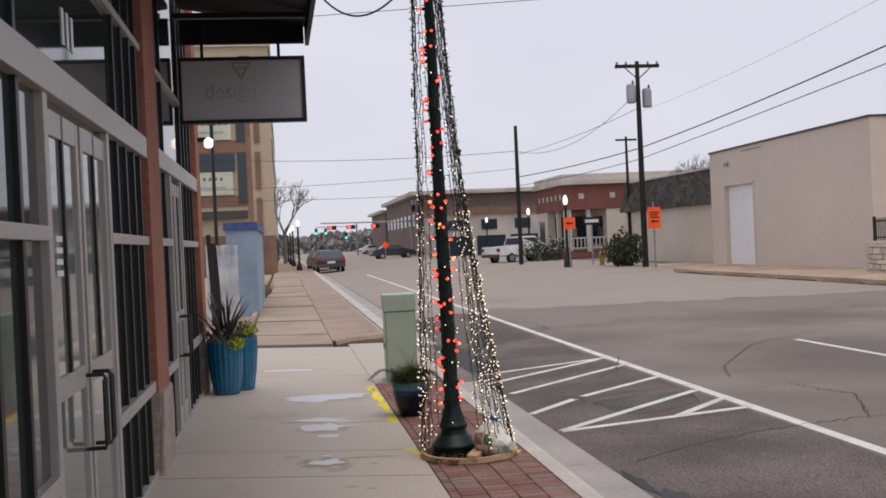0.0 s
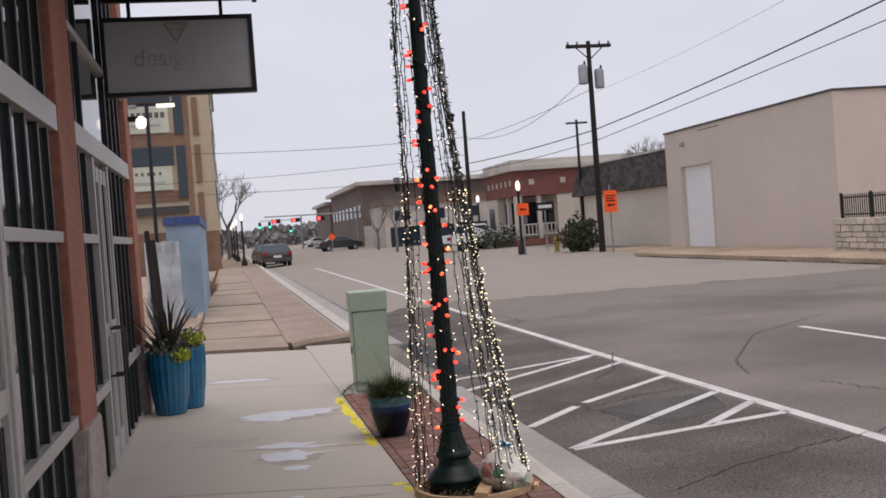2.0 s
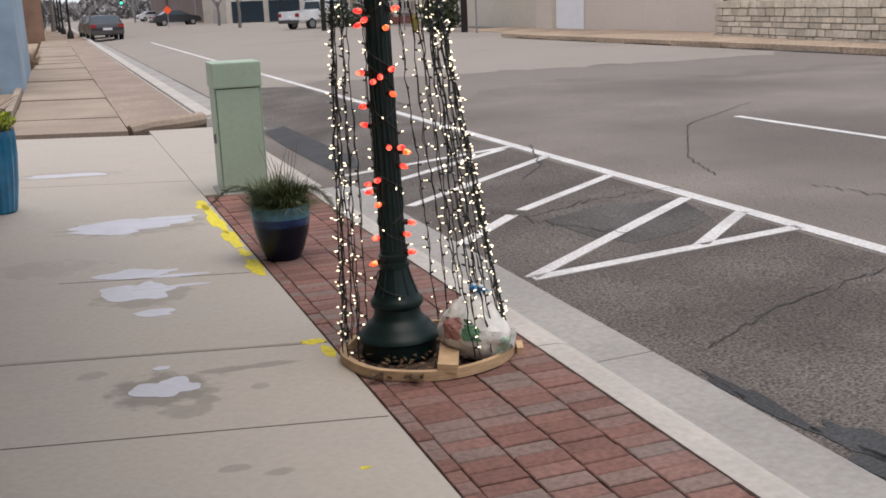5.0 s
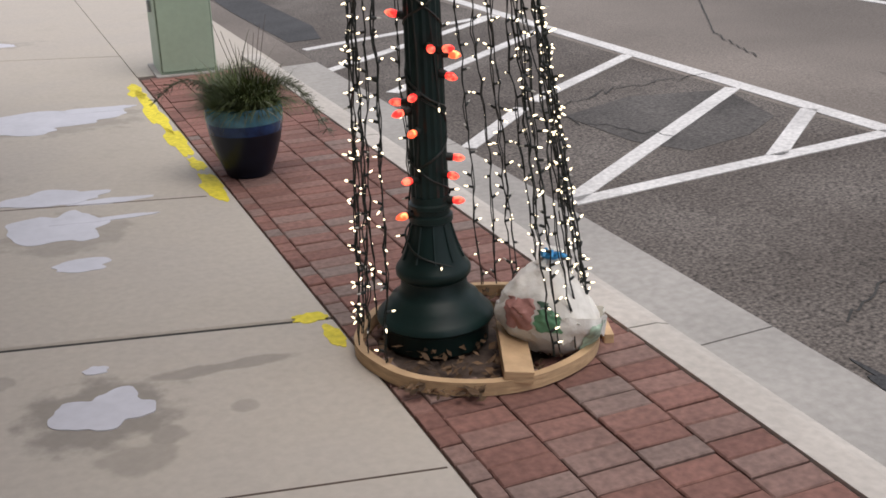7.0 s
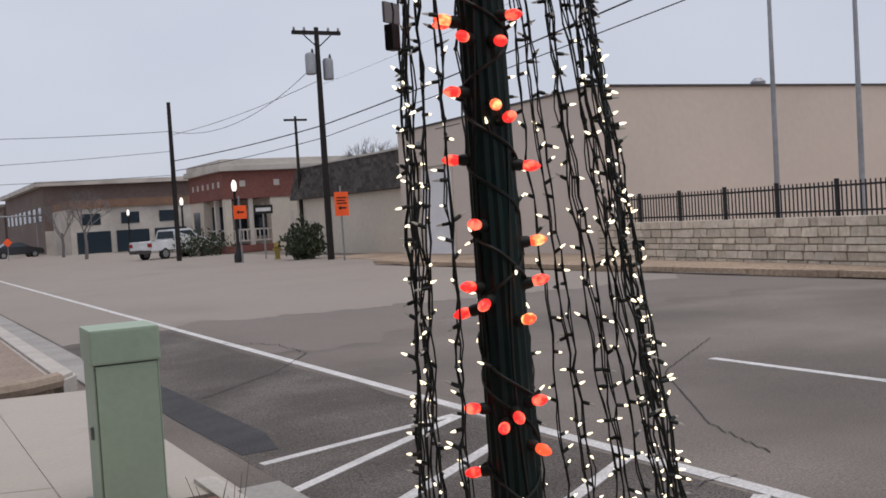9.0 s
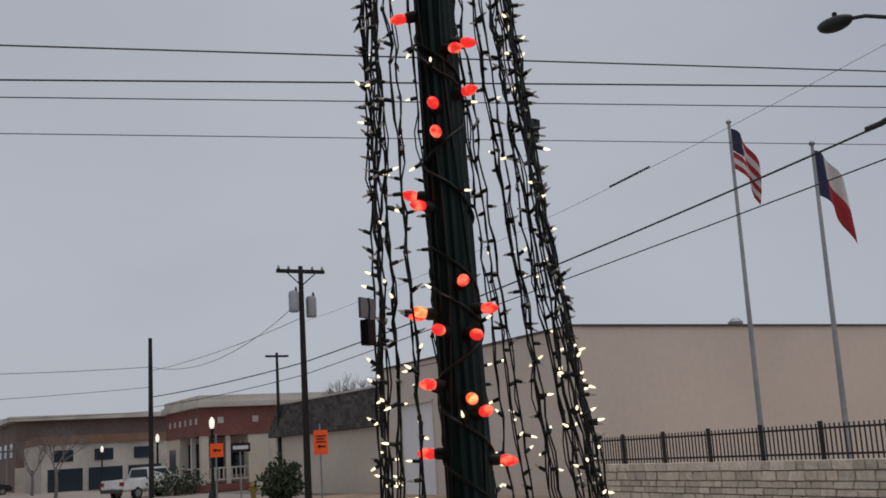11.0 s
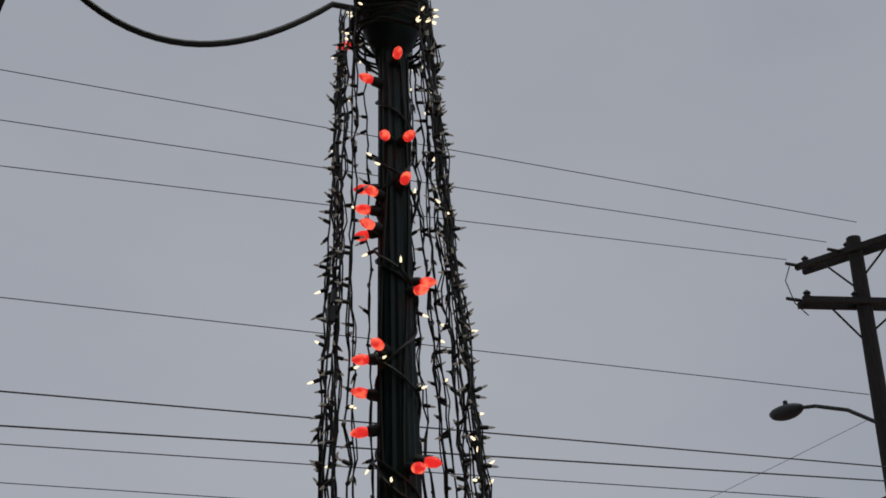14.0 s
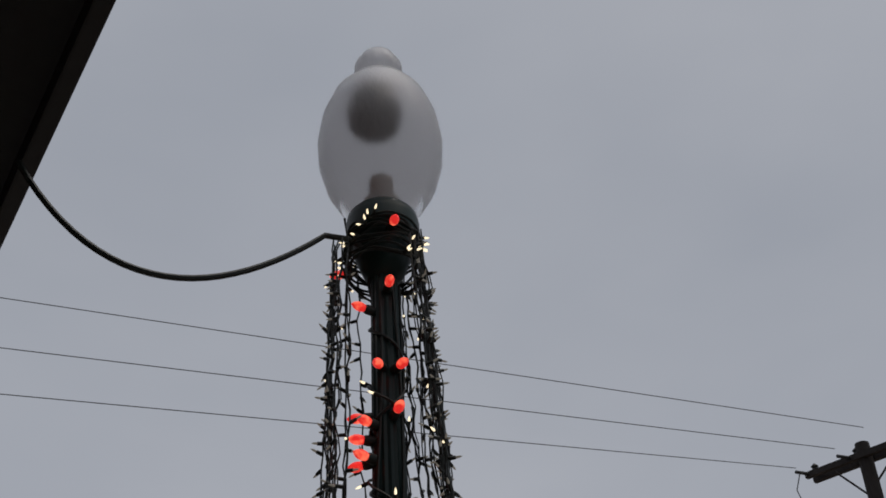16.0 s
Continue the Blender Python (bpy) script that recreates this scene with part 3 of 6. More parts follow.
yellow = tagged(new("yellow_edge_paint"), "chipped yellow paint along the pavement edge", "road marking", kind="structure")
for cx, cy, rx, ry, sd in ((1.135, 10.13, 0.05, 0.22, 31), (1.145, 9.55, 0.05, 0.5, 32), (1.150, 8.82, 0.045, 0.3, 33), (1.155, 8.39, 0.03, 0.12, 34), (1.150, 8.00, 0.05, 0.2, 35), (1.135, 6.50, 0.06, 0.035, 36), (1.175, 6.35, 0.025, 0.09, 37), (0.995, 5.15, 0.02, 0.012, 38)):
    slab([(min(x, edge - 0.007), y) for x, y in blob_outline(cx, cy, rx, ry, sd, rough=0.6)], WZ(0.0), 0.0013, "paint_patch", "yellow", yellow)

# ---- the storefront ----
FX = -0.715
SLOPE = Matrix(((1, 0, 0, 0), (0, 1, 0, 0), (0, -0.005, 1, 0), (0, 0, 0, 1)))  # the shops step down with the street
front = tagged(new("wall_storefront"), "aluminium and dark glass shopfront between painted brick piers", "wall", kind="structure")


def pier(y0, y1):
    part("pier", box(FX - 0.25, y0, 0.62, FX + 0.035, y1, 4.6, 0.012), "brick_red", front, "red painted brick pier")
    bm = box(FX - 0.25, y0 - 0.02, 0.0, FX + 0.06, y1 + 0.01, 0.66, 0.03)
    bmesh.ops.subdivide_edges(bm, edges=bm.edges[:], cuts=2)
    for v in bm.verts:
        v.co += 0.02 * noise.noise_vector(v.co * 6)
    part("pier_base", bm, "stone_base", front, "rough stone pier base")


front.matrix_world = SLOPE
pier(5.93, 6.62)
pier(10.25, 10.72)
pier(-5.2, -4.8)


def bay(y0, y1, door0=None, door1=None, mull=()):
    z_sill, z_mid, z_head, z_top = 0.67, 1.70, 2.31, 4.2
    part("glass", box(FX - 0.04, y0, 0.1, FX - 0.022, y1, z_top), "window", front, "dark reflecting shop glass")
    part("sill_beam", box(FX - 0.12, y0, 0.0, FX + 0.01, y1, 0.12, 0.004), "steel", front)
    part("head_beam", box(FX - 0.1, y0, z_head, FX + 0.03, y1, z_head + 0.145, 0.005), "steel", front, "broad aluminium head rail")
    part("top_beam", box(FX - 0.1, y0, 3.06, FX + 0.012, y1, 3.11, 0.004), "steel", front)
    runs = [(y0, door0), (door1, y1)] if door0 is not None else [(y0, y1)]
    for a, b in runs:
        if b - a < 0.1:
            continue
        for z, h in ((z_sill, 0.075), (z_mid, 0.06)):
            part("rail", box(FX - 0.09, a, z, FX + 0.018, b, z + h, 0.004), "steel", front)
    for y in mull:
        part("mullion", box(FX - 0.08, y - 0.022, 0.12, FX + 0.002, y + 0.022, z_top), "steel_dark", front)
    if door0 is not None:
        w = (door1 - door0) / 2
        for k in (0, 1):
            a = door0 + k * w + 0.03
            b = a + w - 0.06
            door = part("door", box(FX - 0.021, a, 0.03, FX - 0.015, b, z_head - 0.05), "door_glass", front, "glazed aluminium shop door")
            for c, e in ((a, a + 0.055), (b - 0.055, b), ((a + b) / 2 - 0.018, (a + b) / 2 + 0.018)):
                part("stile", box(FX - 0.05, c, 1.12 if abs(e - c) < 0.04 else 0.03, FX + 0.0, e, z_head - 0.05, 0.004), "steel" if abs(e - c) > 0.05 else "steel_dark", door)
            for c, e in ((0.03, 0.28), (1.02, 1.12), (z_head - 0.16, z_head - 0.05)):
                part("door_rail", box(FX - 0.05, a, c, FX - 0.002, b, e, 0.004), "steel", door)
            hy = b - 0.05 if k == 0 else a + 0.05
            bm = tube([(FX - 0.02, hy, 0.72), (FX + 0.075, hy, 0.72), (FX + 0.085, hy, 0.74), (FX + 0.085, hy, 1.05), (FX + 0.075, hy, 1.07), (FX - 0.02, hy, 1.07)], 0.010, 8)
            for s in (-0.045,) if k == 0 else (0.045,):
                tube([(FX + 0.085, hy + s, 0.74), (FX + 0.085, hy + s, 1.05)], 0.009, 8, bm)
            part("pull_handle", bm, "steel_dark", door, "dark tubular pull handle", True)
        for c in (door0, door1):
            part("jamb", box(FX - 0.1, c - 0.04, 0.0, FX + 0.014, c + 0.04, z_head, 0.004), "steel", front)


bay(-4.8, 5.93, 2.76, 4.32, [-4.2, -3.6, -3.0, -2.4, -1.8, -1.2, -0.6, 0.0, 0.5, 1.0, 1.5, 1.95, 2.35, 4.75, 5.1, 5.45, 5.75])
bay(6.62, 10.25, 7.6, 8.5, [6.95, 7.3, 8.85, 9.2, 9.55, 9.9])
# solid block added behind the panes, coloured dark as the shop's inside shade
part("back_wall", box(-7.0, -9, -0.1, FX - 0.3, 10.65, 5.2), "shop_dark", front)
part("upper_wall", box(FX - 0.3, -9, 4.2, FX - 0.02, 10.7, 5.6), "brick_red", front)
part("end_wall", box(-7.2, 10.72, -0.1, FX - 0.02, 10.82, 5.6), "brick_red", front)

# small door label bars
decal = tagged(new("door_lettering"), "small white lettering on the shop glass", "sign")
decal.matrix_world = SLOPE
for k, (y, z, w) in enumerate(((3.35, 2.62, 0.05), (3.46, 2.62, 0.05), (3.57, 2.62, 0.05))):
    part("letter_bar", box(FX - 0.021, y, z, FX - 0.017, y + w, z + 0.17), "white", decal)
bm = bmesh.new()
for k in range(4):
    box(FX - 0.014, 2.98, 1.55 + 0.05 * k, FX - 0.011, 3.1, 1.575 + 0.05 * k, 0, bm)
part("notice", bm, "white", decal)

# ---- awning with its ribs, and the hanging sign ----
awning = tagged(new("awning"), "black metal canopy over the shopfront with pale cross ribs", "awning")
awning.matrix_world = SLOPE @ Matrix.Translation((0, 0, -0.06)) @ Matrix(((1, -0.014, 0, 0.09), (0, 1, 0, 0), (0, 0, 1, 0), (0, 0, 0, 1)))
AX = 0.548
part("roof_sheet", prism([(FX, -9), (AX, -9), (AX, 8.95), (FX, 8.95)], lambda x: 3.9 + 0.22 * (AX - x) / 1.4, lambda x: 3.94 + 0.22 * (AX - x) / 1.4), "awning", awning)
part("fascia", box(AX - 0.04, -9, 3.72, AX, 8.95, 4.0, 0.006), "awning", awning)
part("end_fascia", box(FX, 8.9, 3.74, AX - 0.05, 8.95, 4.0), "awning", awning)
for k in range(14):
    y = -8.4 + 1.28 * k
    part("rib", box(FX, y - 0.02, 3.85, AX - 0.05, y + 0.02, 3.9), "steel_dark", awning)
    part("rib_edge", box(FX, y - 0.024, 3.838, AX - 0.05, y - 0.012, 3.85), "steel", awning)
sign = thing("hanging_sign", -0.09, 8.84, 0.0, "grey rectangular shop sign in a black frame under the canopy", "sign")
part("panel", box(-0.59, -0.03, 2.9, 0.59, 0.03, 3.48), "sign", sign)
for a in ((-0.61, 2.865, 0.61, 2.9), (-0.61, 3.475, 0.61, 3.51), (-0.61, 2.9, -0.58, 3.475), (0.575, 2.9, 0.61, 3.475)):
    part("frame_bar", box(a[0], -0.05, a[1], a[2], 0.05, a[3], 0.004), "black_iron", sign)
for x in (-0.38, 0.36):
    part("hanger", box(x - 0.015, -0.015, 3.5, x + 0.015, 0.015, 3.83), "black_iron", sign)


def letters(text, size, m, name, material, parent, label=""):
    cu = bpy.data.curves.new("lettering", "FONT")
    cu.body, cu.size, cu.extrude, cu.align_x, cu.align_y = text, size, 0.002, "CENTER", "CENTER"
    tmp = bpy.data.objects.new("lettering", cu)
    me = bpy.data.meshes.new_from_object(tmp)
    bpy.data.objects.remove(tmp)
    me.materials.clear()
    me.materials.append(M[material])
    me.transform(m)
    return part(name, me, material, parent, label)


letters("design", 0.2, pose(-0.12, -0.033, 3.17, 90, 0, 0), "lettering", "sign_text", sign, "faint grey lettering")
bm = bmesh.new()
for a, b in (((-0.1, 3.45), (0.08, 3.45)), ((-0.1, 3.45), (-0.01, 3.3)), ((0.08, 3.45), (-0.01, 3.3)), ((-0.06, 3.4), (0.04, 3.4))):
    tube([(a[0], -0.033, a[1]), (b[0], -0.033, b[1])], 0.008, 4, bm)
part("mark", bm, "sign_logo", sign)

# small wall fittings by the second pier
wl_ = thing("wall_light", -0.68, 10.6, 2.92, "small lit wall lantern on the brick pier", "wall light")
part("bracket", box(-0.03, -0.03, -0.05, 0.1, 0.03, 0.0), "black_iron", wl_)
part("lamp", lathe([(0.03, -0.12), (0.05, -0.1), (0.055, -0.03), (0.02, 0.0)], 12, None, 0.12, 0), "lamp_on", wl_, "", True)
# ---- the street lamp ----
PX, PY = 1.448, 6.215
LEAN = pose(PX, PY, 0, -0.45, -0.72, 0) @ Matrix.Diagonal((0.96, 0.96, 0.965, 1.0))
lamp = thing("street_lamp", PX, PY, 0, "dark green cast lamp post with a frosted acorn globe", "street lamp")
lamp.matrix_world = LEAN
part("base", lathe([(0.163, 0), (0.163, 0.06), (0.176, 0.068), (0.181, 0.076), (0.178, 0.088), (0.168, 0.096), (0.16, 0.108), (0.144, 0.122), (0.136, 0.138), (0.116, 0.15), (0.108, 0.164), (0.103, 0.172), (0.1, 0.202), (0.108, 0.208), (0.114, 0.216), (0.115, 0.232), (0.11, 0.242), (0.102, 0.25), (0.095, 0.266), (0.083, 0.292), (0.072, 0.325), (0.063, 0.36), (0.058, 0.378), (0.066, 0.382), (0.066, 0.4), (0.058, 0.404), (0.058, 0.42), (0.065, 0.424), (0.065, 0.436), (0.057, 0.44), (0.057, 0.46)], 40), "dark_green", lamp, "stepped bell-shaped cast base", True)
bm = bmesh.new()
for k in range(10):
    a = 2 * math.pi * k / 10
    tube([(q * math.cos(a), q * math.sin(a), h) for q, h in ((0.095, 0.268), (0.084, 0.292), (0.073, 0.325), (0.06, 0.374))], 0.004, 5, bm)
part("base_rib", bm, "dark_green", lamp, "", True)
part("shaft", lathe([(0.056, 0.45), (0.053, 1.0), (0.046, 2.2), (0.037, 3.2), (0.034, 3.68)], 32, flute=0.07, flutes=16), "dark_green", lamp, "fluted tapering shaft")
part("collar", lathe([(0.033, 3.62), (0.05, 3.635), (0.06, 3.66), (0.074, 3.70), (0.078, 3.74), (0.094, 3.752), (0.098, 3.80), (0.094, 3.825), (0.082, 3.84)], 28), "dark_green", lamp, "cast globe holder", True)
globe_m = bpy.data.materials.new("frosted_glass")
globe_m.use_nodes = True
gn, gl = globe_m.node_tree.nodes, globe_m.node_tree.links
gb = gn["Principled BSDF"]
gb.inputs["Base Color"].default_value = (0.80, 0.79, 0.79, 1)
gb.inputs["Roughness"].default_value, gb.inputs["Transmission Weight"].default_value, gb.inputs["IOR"].default_value = 0.36, 0.86, 1.12
gx, gno, gbp = gn.new("ShaderNodeNewGeometry"), gn.new("ShaderNodeTexNoise"), gn.new("ShaderNodeBump")
gmp = gn.new("ShaderNodeMapping")
gmp.inputs["Scale"].default_value = (1, 1, 0.35)
gl.new(gx.outputs["Position"], gmp.inputs["Vector"])
gl.new(gmp.outputs["Vector"], gno.inputs["Vector"])
gno.inputs["Scale"].default_value = 90
gbp.inputs["Strength"].default_value, gbp.inputs["Distance"].default_value = 0.35, 0.004
gl.new(gno.outputs["Fac"], gbp.inputs["Height"])
gl.new(gbp.outputs["Normal"], gb.inputs["Normal"])
M["globe"] = globe_m
outer = [(0.0747, 3.840), (0.1162, 3.890), (0.1511, 3.960), (0.1718, 4.040), (0.1768, 4.120), (0.1660, 4.210), (0.1411, 4.290), (0.1037, 4.350), (0.0706, 4.375), (0.0647, 4.390), (0.0730, 4.420), (0.0722, 4.460), (0.0539, 4.500), (0.0249, 4.525), (0.0100, 4.530)]
part("globe", lathe(outer + [(r * 0.96, z - 0.006) for r, z in outer[::-1]], 40), "globe", lamp, "frosted ribbed acorn globe", True)
part("lamp_fitting", lathe([(0.0522, 3.830), (0.0522, 3.890), (0.0305, 3.900), (0.0305, 3.930), (0.034, 3.940), (0.034, 3.975), (0.018, 3.99)], 20), "steel", lamp, "lamp socket and bulb inside the globe", True)
part("reflector", lathe([(0.0261, 4.190), (0.0740, 4.200), (0.0827, 4.250), (0.0653, 4.320), (0.0174, 4.335)], 24, None, -0.018, 0.0), "steel_dark", lamp, "dark ballast cap inside the globe", True)

# feed wire from the canopy to the collar
feed = thing("feed_cable", 0, 0, 0, "black power cable slung from the canopy to the lamp collar", "cable")
pts = []
for k in range(25):
    f = k / 24
    pts.append((0.545 + 0.7 * f, 6.38 - 0.13 * f, 3.60 - 0.02 * f - 0.93 * f * (1 - f) * (1.12 - 0.25 * f)))
part("cable", tube(pts + [(1.3, 6.24, 3.585), (1.36, 6.23, 3.56)], 0.0075, 8), "cable", feed, "", True)

# hoop of bent timber round the base, its brace and the litter inside
RX, RY, RR, EX, EY = 1.545, 6.125, 0.325, 1.08, 1.0
hoop = thing("timber_hoop", RX, RY, 0, "bent raw timber hoop lying round the lamp base", "hoop")
bm = bmesh.new()
inner, outer_r = RR - 0.012, RR + 0.012
for r0, r1, z0, z1 in ((inner, outer_r, 0.004, 0.043),):
    n = 64
    ring = []
    for k in range(n):
        a = 2 * math.pi * k / n
        w = 0.008 * noise.noise((math.cos(a) * 2, math.sin(a) * 2, 1))
        ring.append([bm.verts.new((EX * (r + w) * math.cos(a), EY * (r + w) * math.sin(a), z + 0.006 * noise.noise((a, 2, 3)))) for r, z in ((r0, z0), (r1, z0), (r1, z1), (r0, z1))])
    for a, b in zip(ring, ring[1:] + ring[:1]):
        for k in range(4):
            bm.faces.new((a[k], b[k], b[(k + 1) % 4], a[(k + 1) % 4]))
part("ring", bm, "wood", hoop)
ob = part("brace", box(-0.16, -0.04, 0, 0.16, 0.04, 0.035, 0.003), "wood", hoop, "short pine board across the hoop")
ob.matrix_local = pose(0.02, -0.19, 0.03, 4, 0, 68)
ob = part("stub", box(-0.05, -0.014, 0, 0.05, 0.014, 0.03, 0.003), "wood", hoop)
ob.matrix_local = pose(0.35, -0.14, 0.0, 0, 0, 70)
random.seed(5)
bm = bmesh.new()
for k in range(470):
    a, r = random.random() * 6.283, RR * math.sqrt(random.random()) * 0.98
    if k > 420:
        a, r = 3.75 + random.random() * 0.6, RR * (1.02 + 0.15 * random.random())
    m = pose(EX * r * math.cos(a), EY * r * math.sin(a), 0.012 + 0.02 * random.random(), random.uniform(-35, 35), random.uniform(-35, 35), random.random() * 360)
    s = random.uniform(0.008, 0.022)
    vs = [bm.verts.new(m @ Vector(p)) for p in ((-s, 0, 0), (-0.2 * s, -0.5 * s, 0.15 * s), (s, 0, 0.2 * s), (-0.2 * s, 0.5 * s, 0.15 * s))]
    bm.faces.new(vs)
lit = part("leaf_litter", bm, "leaf_litter")
lit.matrix_world = pose(RX, RY, 0.0)
tagged(lit, "dry brown leaves and mulch round the lamp base", "leaf litter", kind="stuff")

# filled plastic sack leaning in the hoop
sack = thing("plastic_sack", 1.68, 5.98, 0.05, "half-full white plastic sack with red and green print", "sack", rz=-20)
sack.matrix_world = pose(1.675, 5.985, 0.005, -10, 8, -22)


def sack_point(p, lift=0.0):
    """A point of the unit ball carried to the slumped pillow of the sack."""
    f = (p.z + 1) / 2
    w = 1.0 - 0.5 * max(0.0, f - 0.35) ** 1.4
    x = min(p.x * 0.165 * w, 0.135 + 0.02 * p.x) + 0.02
    q = Vector((x, p.y * 0.135 * w, 0.13 + 0.138 * p.z))
    if p.z > 0:
        q.z -= 0.42 * max(0.0, x) + 0.10 * max(0.0, -x - 0.06)
    fold = abs(noise.noise(Vector((p.x * 5.5 + p.z * 3.0, p.y * 4.0, p.z * 2.0))))
    q += 0.016 * noise.noise_vector(p * 2.3) + 0.005 * noise.noise_vector(p * 9) - p * 0.02 * max(0.0, 0.22 - fold)
    q += p * lift
    q.z = max(q.z, -0.02)
    return q


bm = bmesh.new()
bmesh.ops.create_uvsphere(bm, u_segments=64, v_segments=40, radius=1)
for v in bm.verts:
    v.co = sack_point(v.co.copy())
part("sack_body", bm, "bag", sack, "crumpled white plastic", True)


def sack_patch(a0, a1, h0, h1, material, label):
    bm = bmesh.new()
    n = 14
    g = []
    for j in range(n + 1):
        h = h0 + (h1 - h0) * j / n
        c = math.sqrt(max(0, 1 - h * h))
        rag = 0.09 * noise.noise((h * 9, a0 * 3, 1))
        g.append([bm.verts.new(sack_point(Vector((math.cos(a + rag) * c, math.sin(a + rag) * c, h)), 0.003)) for a in [a0 + (a1 - a0) * i / n for i in range(n + 1)]])
    for j in range(n):
        for i in range(n):
            bm.faces.new((g[j][i], g[j][i + 1], g[j + 1][i + 1], g[j + 1][i]))
    part("printed_patch", bm, material, sack, label, True)


sack_patch(-2.65, -2.05, -0.35, 0.3, "bag_red", "dull red print")
sack_patch(-2.0, -1.55, -0.3, 0.15, "bag_green", "green print")
sack_patch(-1.95, -1.7, 0.18, 0.3, "bag_dark", "dark print")
sack_patch(-1.0, -0.35, -0.7, -0.1, "bag_pale", "pale green print")
NECK = sack_point(Vector((-0.22, 0.05, 1.0)).normalized())
bm = lathe([(0.05, -0.02), (0.02, 0.004), (0.026, 0.016), (0.036, 0.026), (0.026, 0.032)], 16, flute=0.3, flutes=6)
part("tied_neck", bm, "bag", sack, "", True).matrix_local = Matrix.Translation(NECK)
bm = lathe([(0.022, 0.0), (0.029, 0.005), (0.029, 0.018), (0.02, 0.022)], 14)
for k in range(5):
    a = 4.2 + 0.45 * k
    tube([(0.02 * math.cos(a), 0.02 * math.sin(a), 0.012), (0.04 * math.cos(a), 0.04 * math.sin(a), 0.03 - 0.004 * k), (0.052 * math.cos(a), 0.052 * math.sin(a), 0.012)], 0.008, 5, bm, 0.5)
part("tie", bm, "blue_tie", sack, "knotted blue tie", True).matrix_local = Matrix.Translation(NECK)

# ---- light strings ----
random.seed(11)
TOP_Z, TOP_R = 3.76, 0.112
ANGLES = [122, 134, 141, 152, 160, 173, 184, 201, 104, 88, 66, 57, 48, 44, 30, 25, 20, 6, 1, -4, -17, -21, -31, -36, -52, -57, -68, -73]


def strand_points(a_deg, seed):
    a = radians(a_deg)
    bot = Vector((RX - PX + 1.1 * RR * math.cos(a), RY - PY + 1.02 * (RR - 0.015) * math.sin(a), 0.05))
    top = Vector((-0.02 + TOP_R * math.cos(a), TOP_R * math.sin(a), TOP_Z - random.random() * 0.06))
    pts = []
    n = 96
    for k in range(n + 1):
        f = k / n
        p = top.lerp(bot, f)
        sag = (0.075 if math.cos(a) > 0 else -0.01) * math.cos(a) * math.sin(math.pi * f)
        p -= Vector((math.cos(a), math.sin(a), 0)) * sag
        wob = 0.006
        p += Vector((wob * noise.noise((seed * 5.3, f * 55, 0)) * 1.8 + 0.018 * noise.noise((seed * 3.1, f * 5, 4)), wob * noise.noise((seed * 2.7, f * 55, 9)) * 1.8 + 0.018 * noise.noise((seed * 4.4, f * 5, 7)), 0))
        pts.append(p)
    return pts


def mini_bulb(bm, p, d, length=0.015, r=0.0029):
    """A pointed little bulb at p towards d."""
    q = d.to_track_quat("Z", "Y").to_matrix().to_4x4()
    own = bmesh.new()
    prof = [(r * 0.7, 0), (r, 0.004), (r * 0.8, length * 0.65), (0.0004, length)]
    lathe(prof, 5, own)
    add_fast(bm, own, Matrix.Translation(p) @ q)


def add_fast(bm, own, m):
    own.verts.index_update()
    vs = [bm.verts.new(m @ v.co) for v in own.verts]
    for fc in own.faces:
        bm.faces.new([vs[v.index] for v in fc.verts])
    own.free()


for i, ad in enumerate(ANGLES):
    st = thing("light_string", PX, PY, 0, "hanging string of small warm white lights round the lamp", "light string", "strings of small lights")
    st.matrix_world = LEAN
    pts = strand_points(ad, i + 1)
    wire = tube(pts, 0.0021, 5)
    # a second twisted conductor
    tube([p + Vector((0.008 * noise.noise((k * 0.33, i * 7.7, 2)), 0.008 * noise.noise((k * 0.33, i * 3.9, 5)), 0.0)) * 1.6 for k, p in enumerate(pts)], 0.0019, 4, wire)
    lit, dim = bmesh.new(), bmesh.new()
    a = radians(ad)
    step = 0.062
    z = 3.66 - random.random() * 0.1
    k = 0
    while z > 0.07:
        idx = min(range(len(pts)), key=lambda j: abs(pts[j].z - z))
        p = pts[idx]
        side = a + random.choice((-1, 1)) * random.uniform(0.2, 1.5) + (math.pi if random.random() < 0.2 else 0)
        d = Vector((math.cos(side), math.sin(side), random.uniform(-0.5, 0.7))).normalized()
        q = d.to_track_quat("Z", "Y").to_matrix().to_4x4()
        own = bmesh.new()
        lathe([(0.0036, 0.0), (0.0045, 0.003), (0.0042, 0.015), (0.0036, 0.017)], 6, own)
        add_fast(wire, own, Matrix.Translation(p) @ q)
        mini_bulb(lit if random.random() < (0.86 if p.z < 1.3 else 0.62 if p.z < 1.9 else 0.16 if p.z < 2.5 else 0.07) else dim, p + d * 0.0165, d)
        z -= step * random.uniform(0.75, 1.25)
        k += 1
    part("wire", wire, "cable", st)
    tagged(part("bulb_glow", lit, "warm_bulb", st), kind="stuff")
    if len(dim.verts):
        tagged(part("bulb_clear", dim, "dim_bulb", st), kind="stuff")
    else:
        dim.free()

